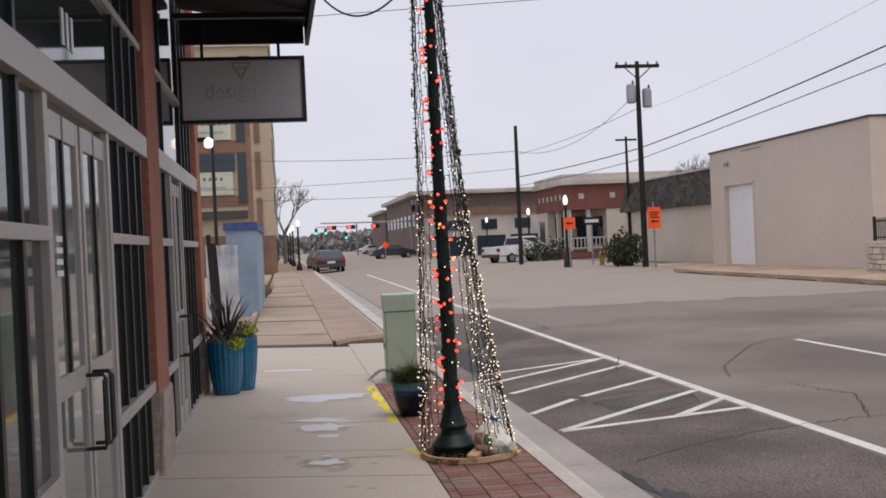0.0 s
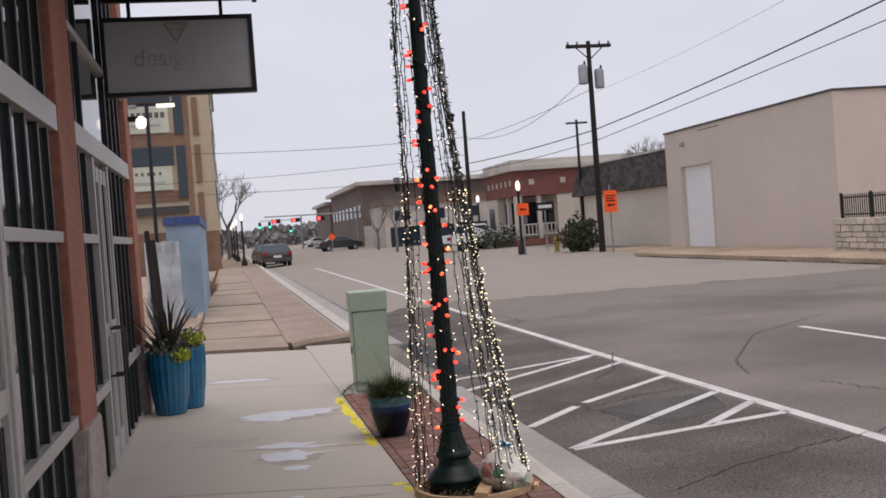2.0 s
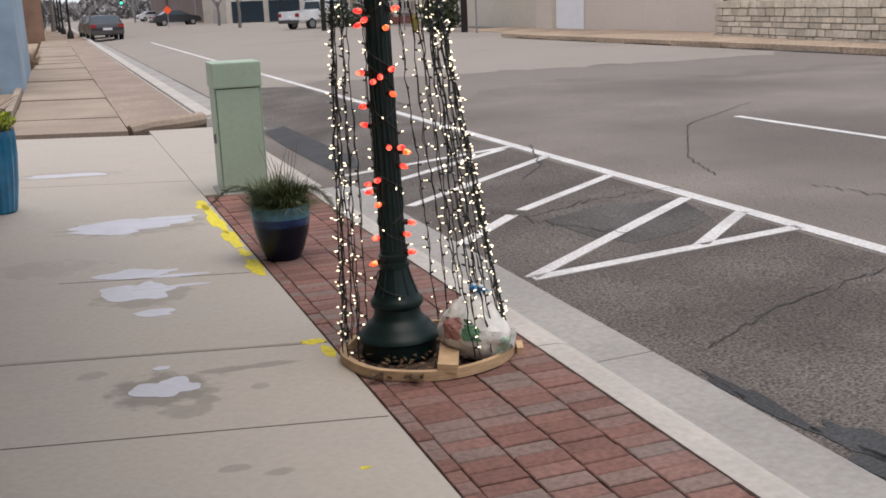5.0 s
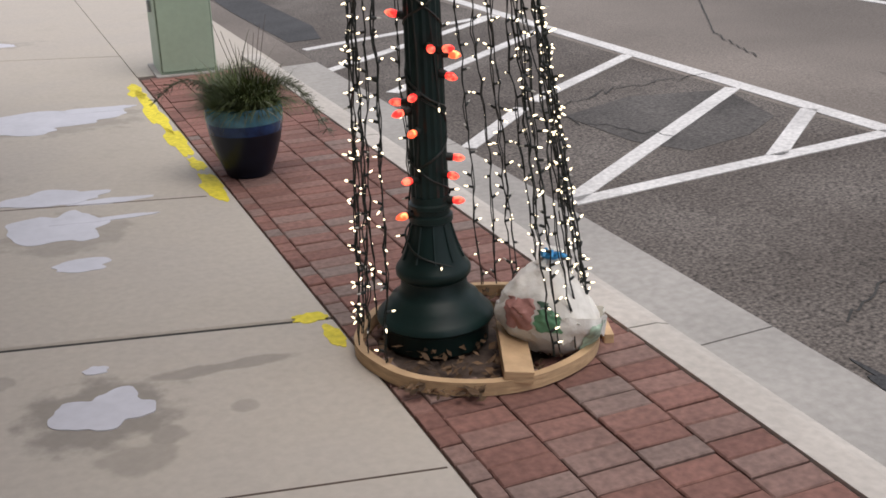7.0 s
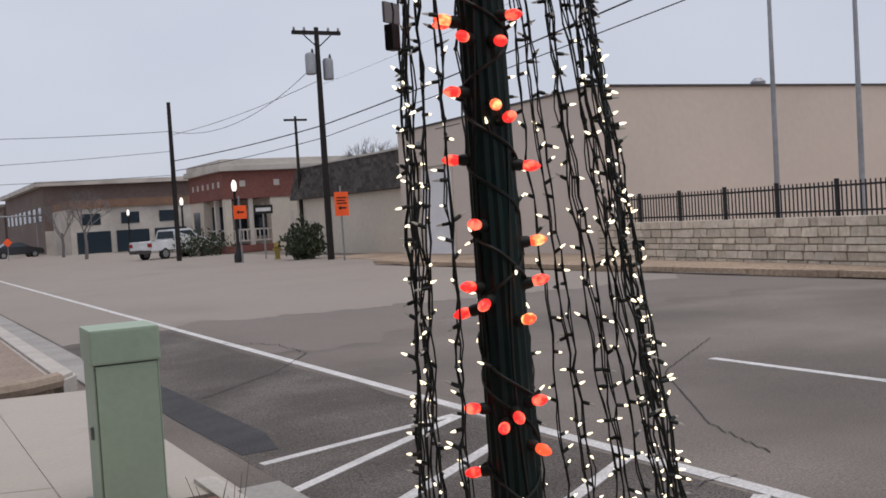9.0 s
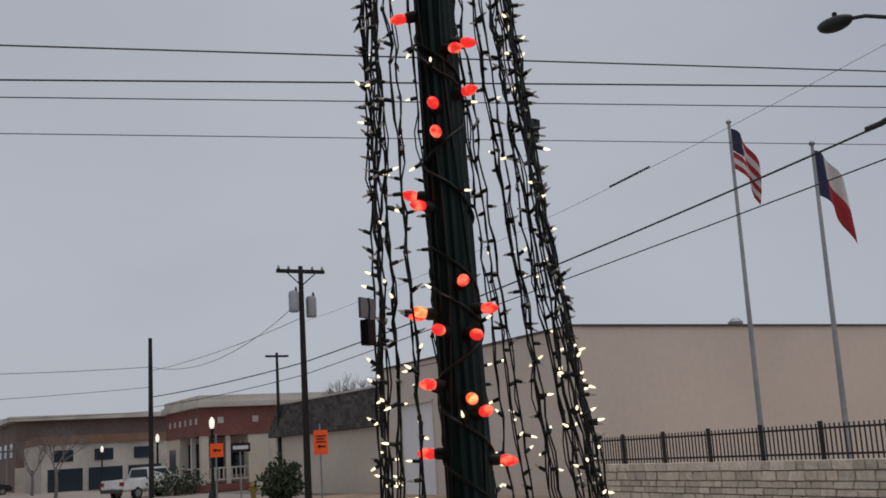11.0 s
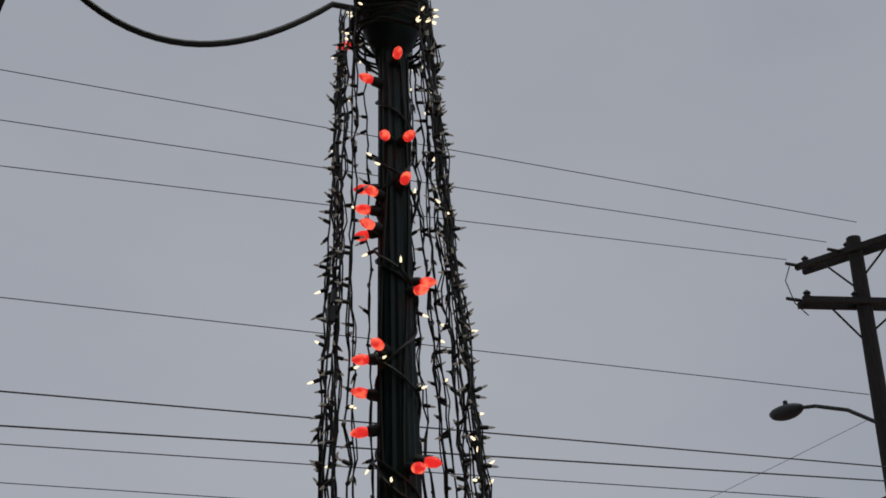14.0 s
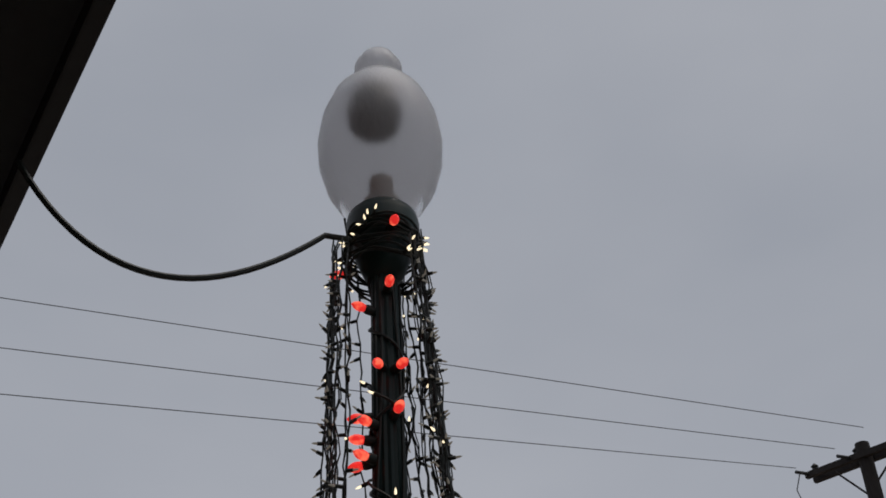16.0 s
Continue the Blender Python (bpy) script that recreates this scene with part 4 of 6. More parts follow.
# the strings' bundle wound round the collar, and a string wound down the shaft
def wound(name, label, z0, z1, rr, turns, n, every, jitter):
    st = thing(name, PX, PY, 0, label, "light string")
    st.matrix_world = LEAN
    pts = []
    for k in range(n):
        f = k / (n - 1)
        a = 2 * math.pi * turns * f + 0.5 * noise.noise((f * 40, 2, 6))
        q = rr(f) + jitter * (0.5 + noise.noise((f * 90, 5, 1)))
        pts.append(Vector((q * math.cos(a), q * math.sin(a), z0 + (z1 - z0) * f + 1.6 * jitter * noise.noise((f * 60, 8, 3)))))
    wire = tube(pts, 0.0034, 5)
    lit = bmesh.new()
    for k in range(2, n - 2, every):
        p = pts[k]
        d = Vector((p.x + random.uniform(-0.05, 0.05), p.y + random.uniform(-0.05, 0.05), random.uniform(-0.06, 0.06))).normalized()
        own = bmesh.new()
        lathe([(0.0036, 0.0), (0.0045, 0.003), (0.0042, 0.015), (0.0036, 0.017)], 6, own)
        add_fast(wire, own, Matrix.Translation(p) @ d.to_track_quat("Z", "Y").to_matrix().to_4x4())
        mini_bulb(lit, p + d * 0.0165, d)
    part("wire", wire, "cable", st)
    tagged(part("bulb_glow", lit, "warm_bulb", st), kind="stuff")


wound("light_string", "tangled bundle of light string wound round the lamp collar", 3.63, 3.77, lambda f: 0.088, 11, 420, 13, 0.016)
wound("light_string", "small light string wound down the lamp shaft", 3.4, 0.2, lambda f: 0.042 + 0.012 * f + (0.05 * max(0, f - 0.92) / 0.08), 13, 520, 11, 0.006)

# plugs hanging in the strings
for x, y, z, s, rz in ((1.215, 6.2, 1.9, 0.8, 30), (1.24, 6.19, 2.75, 0.6, 80), (1.575, 6.13, 2.28, 0.45, 10), (1.655, 6.07, 1.45, 0.4, 140), (1.525, 6.13, 2.6, 0.45, 60)):
    pl = thing("string_plug", x, y, z, "black plug hanging where two light strings join", "plug", "plugs of the light strings", rz)
    b1 = box(-0.016 * s, -0.012 * s, -0.06 * s, 0.016 * s, 0.012 * s, 0.0, 0.004)
    tube([(0, 0, 0), (0.004, 0, 0.03 * s), (0.0, 0, 0.05 * s)], 0.005, 6, b1)
    part("plug_body", b1, "black_iron", pl)
    part("plug_tag", box(-0.03 * s, -0.003, 0.002, 0.03 * s, 0.003, 0.05 * s, 0.001), "galvanized" if s == 0.8 else "black_iron", pl)

# string of large red bulbs up the shaft
red = thing("red_bulb_string", PX, PY, 0, "string of large glowing red bulbs tied up the lamp shaft", "light string")
red.matrix_world = LEAN
wp = []
for k in range(400):
    f = k / 399
    z = 0.55 + f * 3.1
    r = 0.055 - 0.017 * f
    a = radians(215) + 2.2 * math.sin(k * 0.11) + 0.5 * noise.noise((k * 0.06, 3, 1))
    wp.append((r * math.cos(a), r * math.sin(a), z))
part("wire", tube(wp, 0.004, 5), "cable", red, "", True)
for s in (0, 1, 2):
    part("wire", tube([((0.054 - 0.017 * k / 60) * math.cos(1.2 * s + 3.6 + 0.35 * math.sin(k * 0.25 + s)), (0.054 - 0.017 * k / 60) * math.sin(1.2 * s + 3.6 + 0.35 * math.sin(k * 0.25 + s)), 0.5 + 3.1 * k / 60) for k in range(61)], 0.0035, 5), "cable", red)
glow = lathe([(0.008, 0.0), (0.010, 0.005), (0.0118, 0.014), (0.0112, 0.023), (0.0072, 0.032), (0.002, 0.038)], 12)
red_me = finish("red_bulb", glow, "red_bulb", True)
glow = lathe([(0.008, 0.0), (0.010, 0.005), (0.0118, 0.014), (0.0112, 0.023), (0.0072, 0.032), (0.002, 0.038)], 12)
orange_me = finish("orange_bulb", glow, "orange_bulb", True)
sock_me = finish("bulb_socket", lathe([(0.008, -0.034), (0.0125, -0.032), (0.0125, -0.004), (0.010, 0.003)], 10), "cable", True)
# heights and directions (degrees round the post) of the bulbs
BULBS = ((0.39, 174), (0.43, 318), (0.5, 201), (0.51, 301), (0.55, 338), (0.64, 218), (0.69, 180), (0.71, 150), (0.74, 222), (0.79, 308), (0.84, 338), (0.86, 302), (0.87, 262), (0.95, 150), (1.03, 150), (1.08, 286), (1.13, 229), (1.15, 251), (1.16, 174), (1.17, 287), (1.33, 278), (1.35, 150), (1.37, 213), (1.4, 187), (1.4, 320), (1.48, 329), (1.52, 207), (1.63, 318), (1.65, 149), (1.72, 272), (1.75, 252), (1.78, 182), (1.87, 267), (1.88, 210), (1.92, 149), (1.92, 168), (1.92, 296), (1.97, 253), (2.13, 188), (2.16, 150), (2.27, 229), (2.33, 228), (2.36, 293), (2.45, 271), (2.47, 303), (2.54, 157), (2.62, 150), (2.69, 162), (2.7, 208), (2.83, 287), (2.86, 310), (2.99, 150), (2.99, 186), (3.04, 169), (3.07, 195), (3.09, 261), (3.1, 160), (3.21, 224), (3.21, 271), (3.39, 180), (3.44, 251), (3.52, 150), (3.6, 255))
for k, (z, ad) in enumerate(BULBS):
    z /= 0.965
    a = radians(ad)
    r = (0.070 - 0.017 * (z - 0.5) / 3.3) if z < 3.6 else 0.1
    d = Vector((math.cos(a), math.sin(a), random.uniform(-0.3, 0.25))).normalized()
    b = part("bulb", orange_me if (k * 7) % 5 < 1 and z < 2.2 else red_me, None, red)
    b.matrix_local = Matrix.Translation((r * math.cos(a), r * math.sin(a), z)) @ d.to_track_quat("Z", "Y").to_matrix().to_4x4()
    part("socket", sock_me, None, b)

# ---- utility cabinet ----
cab = thing("utility_cabinet", 1.5, 10.735, -0.005, "pale green metal utility cabinet on the brick strip", "utility cabinet", rz=-2)
cab.matrix_world = pose(1.54, 10.735, -0.005, 0, 0, -2) @ Matrix.Diagonal((0.86, 1.0, 0.935, 1.0))
part("body", box(-0.21, -0.2, 0.0, 0.21, 0.2, 0.9, 0.008), "cabinet", cab)
part("hood", box(-0.222, -0.222, 0.89, 0.222, 0.215, 1.10, 0.014), "cabinet", cab, "overhanging hood")
part("door_panel", box(-0.196, -0.212, 0.03, 0.196, -0.196, 0.882, 0.004), "cabinet", cab)
part("seam", box(-0.2, -0.2035, 0.026, 0.2, -0.2, 0.888), "cabinet_dark", cab)
part("latch", box(-0.232, -0.05, 0.42, -0.208, 0.0, 0.5, 0.005), "galvanized", cab)
part("plinth", box(-0.25, -0.26, -0.03, 0.25, 0.25, 0.012, 0.006), "gutter", cab)


# ---- planters ----
def blades(n, length, width, seed, spread, droop, z0, curve=5, base_r=0.06):
    rnd = random.Random(seed)
    bm = bmesh.new()
    for _ in range(n):
        a = rnd.random() * 6.283
        el = rnd.uniform(*spread)
        L = length * rnd.uniform(0.6, 1.1)
        w = width * rnd.uniform(0.7, 1.2)
        p = Vector((base_r * rnd.random() * math.cos(a + 1), base_r * rnd.random() * math.sin(a + 1), z0))
        prev = None
        for k in range(curve + 1):
            f = k / curve
            e = el - droop * f * f * rnd.uniform(0.8, 1.2)
            step = Vector((math.cos(a) * math.cos(e), math.sin(a) * math.cos(e), math.sin(e))) * (L / curve)
            side = Vector((-math.sin(a), math.cos(a), 0)) * w * (1 - f) ** 0.6
            pair = (bm.verts.new(p - side), bm.verts.new(p + side))
            if prev:
                bm.faces.new((prev[0], prev[1], pair[1], pair[0]))
            prev = pair
            p = p + step
    return bm


def clumps(n, radius, size, seed, z0, flat=0.6):
    rnd = random.Random(seed)
    bm = bmesh.new()
    for _ in range(n):
        u = Vector((rnd.gauss(0, 1), rnd.gauss(0, 1), rnd.gauss(0, 1))).normalized() * radius * rnd.random() ** 0.4
        m = Matrix.Translation((u.x, u.y, z0 + u.z * flat)) @ Euler([rnd.random() * 6.283 for _ in range(3)]).to_matrix().to_4x4()
        s = size * rnd.uniform(0.6, 1.3)
        bm.faces.new([bm.verts.new(m @ Vector(q)) for q in ((-s, 0, 0), (0, -0.55 * s, 0.1 * s), (s, 0, 0), (0, 0.55 * s, 0.1 * s))])
    return bm


pot = thing("planter", 1.345, 8.13, 0.0, "navy glazed pot with a teal rim and feathery green plant", "planter")
pot.matrix_world = pose(1.345, 8.13, 0.0) @ Matrix.Diagonal((0.88, 0.88, 0.97, 1.0))
part("pot", lathe([(0.105, 0.0), (0.115, 0.01), (0.148, 0.085), (0.173, 0.16), (0.185, 0.215)], 60, flute=0.012, flutes=30), "pot_dark", pot, "", True)
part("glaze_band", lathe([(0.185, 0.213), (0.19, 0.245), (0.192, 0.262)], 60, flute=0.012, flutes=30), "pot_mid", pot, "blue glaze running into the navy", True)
part("rim", lathe([(0.192, 0.26), (0.195, 0.29), (0.194, 0.318), (0.19, 0.33), (0.175, 0.332), (0.17, 0.3)], 36), "pot_band", pot, "teal glazed band and rim", True)
part("soil", lathe([(0.165, 0.28), (0.165, 0.305)], 24), "soil", pot)
part("foliage", blades(2600, 0.25, 0.003, 3, (0.15, 1.45), 1.5, 0.31, 6, 0.16), "grass_leaf", pot, "fine arching green foliage")
tall = bmesh.new()
for k in range(9):
    tube([(0.03, 0.05, 0.3), (0.035 + 0.01 * k * (-1) ** k, 0.05, 0.5), (0.03 + 0.018 * k * (-1) ** k, 0.05 + 0.006 * k, 0.56 + 0.018 * k)], 0.0028, 4, tall, 0.4)
part("dry_stem", tall, "bark", pot, "tall dry brown stem")
rnd = random.Random(31)
bm = bmesh.new()
for side in (-0.35, 0.25, 2.85):
    spine = [Vector((math.cos(side) * 0.34 * f + 0.08 * math.cos(side), math.sin(side) * 0.34 * f, 0.36 + 0.10 * math.sin(math.pi * f * 0.9) - (0.2 if side < 1 else 0.02) * f * f)) for f in [k / 12 for k in range(13)]]
    tube(spine, 0.0022, 4, bm)
    for p in spine[3:]:
        for _ in range(16):
            d = Vector((rnd.uniform(-1, 1) + 0.6 * math.cos(side), rnd.uniform(-1, 1), rnd.uniform(-1, 0.3))).normalized() * rnd.uniform(0.025, 0.055)
            tube([p, p + d], 0.0013, 3, bm)
part("trailing_sprig", bm, "grey_leaf", pot, "feathery trailing sprigs")
part("sprig_foliage", blades(26, 0.44, 0.005, 8, (-0.1, 1.45), 0.5, 0.32, 6, 0.08), "grey_leaf", pot, "dry trailing sprigs")

for k, (x, y, s) in enumerate(((-0.455, 10.13, 0.84), (-0.3, 10.46, 0.82))):
    pot = thing("tall_planter", x, y, walk_z(x), "tall ribbed turquoise pot with spiky and lime foliage", "planter", "pair of turquoise pots")
    R = 0.23 * s
    part("pot", lathe([(R * 0.68, 0.0), (R * 0.74, 0.01), (R * 0.9, 0.22), (R * 0.99, 0.42), (R, 0.56), (R * 0.98, 0.6), (R * 0.9, 0.6), (R * 0.86, 0.55)], 40, flute=0.035, flutes=20), "pot_blue", pot)
    part("soil", lathe([(R * 0.84, 0.5), (R * 0.84, 0.56)], 24), "soil", pot)
    if k == 0:
        part("spiky_foliage", blades(85, 0.62, 0.02, 20, (0.2, 1.5), 0.5, 0.55, 5, 0.06), "dark_leaf", pot, "dark spiky leaves")
        part("filler", clumps(420, 0.22, 0.026, 21, 0.62, 0.55), "grey_leaf", pot, "grey green filler foliage")
        f = part("lime", clumps(220, 0.11, 0.022, 22, 0, 0.6), "lime_leaf", pot, "lime trailing foliage")
        f.location = (0.12, -0.14, 0.56)
    else:
        part("filler", clumps(300, 0.2, 0.026, 23, 0.66, 0.6), "grey_leaf", pot, "grey green filler foliage")
        f = part("lime", clumps(240, 0.13, 0.022, 24, 0, 0.6), "lime_leaf", pot, "yellow green trailing foliage")
        f.location = (0.08, -0.1, 0.68)
# ---- across the street ----
far_kerb = tagged(new("far_kerb"), "low kerb stones caked in brown earth across the street", "kerb", kind="structure")
random.seed(3)
y = 4.0
while y < 34:
    L = random.uniform(1.2, 2.6)
    x = 14.5
    part("kerb_stone", box(x, y, 0.2, x + 0.22, y + L - 0.06, street_z(x) + random.uniform(0.005, 0.045), 0.012), "dirt", far_kerb)
    y += L
bm = bmesh.new()
rows = [[bm.verts.new((x + 0.2 * math.sin(y * 0.7), y, street_z(x) + 0.02 + 0.05 * noise.noise((x, y * 0.4, 2)) + (0.05 if x > 15.5 else 0))) for x in (14.7, 15.3, 16.1, 17, 18.2, 21, 60)] for y in [2 + 1.5 * k for k in range(23)]]
for a, b in zip(rows, rows[1:]):
    for k in range(6):
        bm.faces.new((a[k], a[k + 1], b[k + 1], b[k]))
tagged(part("dirt_verge", bm, "dirt", None, "", True), "bare brown earth verge in front of the stone wall", "ground", kind="structure")
bm = prism([(15.6, 34.9), (18.8, 29.0), (19.7, 42.3), (20.0, 46), (17.0, 46)], SZ(0.0), SZ(0.02))
tagged(part("dirt_lot", bm, "dirt"), "bare earth in front of the roller door", "ground", kind="structure")

# warehouse: its street wall with the roller door, and the long side wall
A, B = Vector((18.87, 42.6)), Vector((18.38, 28.9))
along = (A - B).normalized()
across = Vector((along.y, -along.x))
wh = thing("warehouse", B.x, B.y, 0, "plain beige stucco warehouse with a white roller door", "warehouse", rz=math.degrees(math.atan2(along.y, along.x)))
LEN = (A - B).length
H0, H1 = -0.1, 4.88
d0, d1, dz = 9.1, 12.1, 3.4
# in the house's own frame: x along the street wall, y to the street side is positive
part("wall", box(0, -0.25, H0, d0, 0, H1), "tan", wh)
part("wall", box(d1, -0.25, H0, LEN, 0, H1), "tan", wh)
part("wall", box(d0, -0.25, dz, d1, 0, H1), "tan", wh)
part("wall", box(-0.0, -60, H0, 0.25, -0.251, H1), "tan", wh, "long blank side wall")
part("wall", box(LEN - 0.25, -60, H0, LEN, -0.251, H1), "tan", wh)
part("roof", box(0.26, -60, H1 - 0.35, LEN - 0.26, -0.26, H1 - 0.25), "trim_dark", wh)
part("coping", box(-0.03, -0.3, H1, LEN + 0.03, 0.05, H1 + 0.07), "trim_dark", wh)
part("coping", box(-0.05, -60, H1, 0.3, -0.31, H1 + 0.07), "trim_dark", wh)
door = part("roller_door", box(d0 + 0.02, -0.22, 0.05, d1 - 0.02, -0.17, dz - 0.02), "white_door", wh, "closed white roller door")
for k in range(16):
    z = 0.08 + k * 0.22
    part("slat", box(d0 + 0.03, -0.172, z, d1 - 0.03, -0.155, z + 0.205, 0.004), "white_door", door)
for a in ((d0 - 0.06, 0.0, d0 + 0.02, dz + 0.06), (d1 - 0.02, 0.0, d1 + 0.06, dz + 0.06), (d0 - 0.06, dz - 0.02, d1 + 0.06, dz + 0.06)):
    part("door_frame", box(a[0], -0.2, a[1], a[2], 0.03, a[3]), "tan2", wh)
part("floodlight", lathe([(0.05, 4.2), (0.1, 4.22), (0.08, 4.35), (0.02, 4.4)], 10, None, 11.6, 0.12), "galvanized", wh)
part("wall_stain", box(8.2, 0.0, 4.7, 10.2, 0.008, 4.73), "trim_dark", wh)
for yy in (-6.7, -16.0):
    part("roof_vent", lathe([(0.1, H1 - 0.26), (0.1, H1 + 0.0), (0.22, H1 + 0.05), (0.24, H1 + 0.22), (0.1, H1 + 0.34)], 12, None, 0.6, yy), "galvanized", wh, "round roof vent", True)

# stone wall with an iron fence
W0, W1 = Vector((17.61, 27.6)), Vector((15.41, 8.0))
wd = (W1 - W0).normalized()
WL = (W1 - W0).length
stone = thing("stone_wall", W0.x, W0.y, 0.11, "low coursed limestone wall topped with black railing", "stone wall", rz=math.degrees(math.atan2(wd.y, wd.x)))
part("core", box(0, -0.2, -0.3, WL, 0.16, 0.86), "mortar", stone)
random.seed(8)
stone_meshes = []
for k in range(8):
    bm = box(-0.5, -0.05, -0.5, 0.5, 0.05, 0.5, 0.04)
    for v in bm.verts:
        v.co += Vector((0.03, 0.03, 0.05)) * noise.noise(v.co * 3 + Vector((k * 9, 0, 0)))
    stone_meshes.append(finish("stone_block", bm, "limestone"))
z = -0.05
FACE = -0.2
while z < 0.8:
    h = random.choice((0.14, 0.18, 0.2))
    x = random.uniform(-0.2, 0)
    while x < WL - 0.1:
        w = random.uniform(0.22, 0.62)
        ob = part("stone", random.choice(stone_meshes), None, stone)
        ob.matrix_local = Matrix.Translation((max(0.1, x + w / 2), FACE - random.uniform(0.0, 0.03), z + h / 2)) @ Matrix.Diagonal((w - 0.025, 1, h - 0.022, 1))
        x += w
    z += h
part("cap", box(0, -0.24, 0.86, WL, 0.2, 0.93, 0.015), "limestone", stone)
fence = thing("iron_fence", W0.x, W0.y, 1.03, "black iron railing on the stone wall", "fence", rz=math.degrees(math.atan2(wd.y, wd.x)))
for z in (0.1, 0.58):
    part("rail", box(0, -0.02, z, WL, 0.02, z + 0.04), "black_iron", fence)
post_me = finish("fence_post", box(-0.035, -0.035, 0, 0.035, 0.035, 0.74, 0.006), "black_iron")
bar_me = finish("fence_bar", box(-0.011, -0.011, 0.02, 0.011, 0.011, 0.69), "black_iron")
k = 0
x = 0.05
while x < WL:
    ob = part("post" if k % 14 == 0 else "bar", post_me if k % 14 == 0 else bar_me, None, fence)
    ob.location = (x, 0, 0)
    x += 0.125
    k += 1


# flagpoles
def flag_mesh(w, h, seed, x0, x1, z0, z1, n=14):
    """A limp flag's piece between two fractions of its width and height."""
    bm = bmesh.new()
    g = []
    for j in range(n + 1):
        row = []
        for i in range(n + 1):
            u, v = x0 + (x1 - x0) * i / n, z0 + (z1 - z0) * j / n
            fold = 0.13 * math.sin(u * 9 + v * 2 + seed) * u
            row.append(bm.verts.new((u * w * 0.55, fold, (v - 1) * h - u * u * w * 0.62 - 0.1 * u * math.sin(v * 3 + seed))))
        g.append(row)
    for a, b in zip(g, g[1:]):
        for i in range(n):
            bm.faces.new((a[i], a[i + 1], b[i + 1], b[i]))
    return bm


def flagpole(x, y, top, name_label, lean=0.6):
    fp = thing("flagpole", x, y, 0.05, name_label, "flagpole", "flagpoles")
    hh = top - 0.05
    part("pole", lathe([(0.075, 0.0), (0.065, hh * 0.4), (0.04, hh)], 14), "galvanized", fp, "", True)
    part("finial", lathe([(0.02, hh), (0.075, hh + 0.05), (0.08, hh + 0.09), (0.02, hh + 0.15)], 12), "galvanized", fp, "", True)
    fp.matrix_world = pose(x, y, 0.05, 0, lean, 0)
    return fp, hh


fp, hh = flagpole(21.33, 25.0, 10.0, "tall grey flagpole flying a striped flag")
flag = part("flag", flag_mesh(1.5, 1.15, 0.4, 0.0, 0.42, 0.45, 1.0), "flag_blue", fp, "limp flag with a dark canton and red and white stripes")
flag.location = (0.06, 0, hh - 0.1)
for k in range(7):
    a, b = k / 7, (k + 1) / 7
    x0 = 0.42 if k > 2 else 0.0
    st = part("stripe", flag_mesh(1.5, 1.15, 0.4, x0, 1.0, a, b, 8), "flag_red" if k % 2 == 0 else "flag_white", flag)
fp, hh = flagpole(21.02, 22.0, 8.5, "tall grey flagpole flying a red white and blue flag")
flag = part("flag", flag_mesh(1.8, 1.15, 2.0, 0.0, 0.35, 0.0, 1.0), "flag_blue", fp, "limp flag with a dark blue hoist, white and red bands")
flag.location = (0.06, 0, hh - 0.1)
part("stripe", flag_mesh(1.8, 1.15, 2.0, 0.35, 1.0, 0.5, 1.0), "flag_white", flag)
part("stripe", flag_mesh(1.8, 1.15, 2.0, 0.35, 1.0, 0.0, 0.5), "flag_red", flag)


# utility poles
def transformer(parent, x, y, z):
    t = part("transformer", lathe([(0.17, z), (0.205, z + 0.04), (0.205, z + 0.72), (0.17, z + 0.82), (0.06, z + 0.85)], 16, None, x, y), "galvanized", parent, "grey can transformer", True)
    part("bushing", lathe([(0.04, z + 0.82), (0.06, z + 0.88), (0.03, z + 1.0)], 8, None, x + 0.1, y), "trim_dark", t)


up = thing("utility_pole", 15.99, 43.3, 0.0, "tall wooden utility pole with crossarm and two transformers", "utility pole", "utility poles")
part("pole", lathe([(0.14, 0), (0.12, 5), (0.09, 9.15)], 14), "pole_wood", up, "", True)
part("crossarm", box(-1.0, -0.07, 8.87, 1.0, 0.07, 9.01), "pole_wood", up)
for x in (-0.92, -0.5, 0.5, 0.92):
    part("insulator", lathe([(0.03, 9.01), (0.06, 9.05), (0.04, 9.15)], 8, None, x, 0), "galvanized", up)
for s in (-1, 1):
    part("brace", tube([(0, -0.08, 8.35), (0.6 * s, -0.08, 8.87)], 0.025, 5), "pole_wood", up)
transformer(up, -0.36, -0.1, 7.3)
transformer(up, 0.36, -0.1, 7.1)
p2 = thing("utility_pole", 13.7, 58, 0.0, "bare wooden pole without arms", "utility pole", "utility poles")
part("pole", lathe([(0.135, 0), (0.115, 5), (0.095, 8.05)], 12), "pole_wood", p2, "", True)
p3 = thing("utility_pole", 19.26, 55, 0.0, "wooden utility pole with a short crossarm", "utility pole", "utility poles")
part("pole", lathe([(0.1, 0), (0.085, 4), (0.065, 6.95)], 12), "pole_wood", p3, "", True)
part("crossarm", box(-0.6, -0.06, 6.72, 0.6, 0.06, 6.82), "pole_wood", p3)
p4 = thing("utility_pole", 17.6, 15.55, 0.0, "tall dark utility pole with double crossarms and a street light", "utility pole", "utility poles")
part("pole", lathe([(0.2, 0), (0.17, 6), (0.14, 12.6)], 14), "pole_wood", p4, "", True)
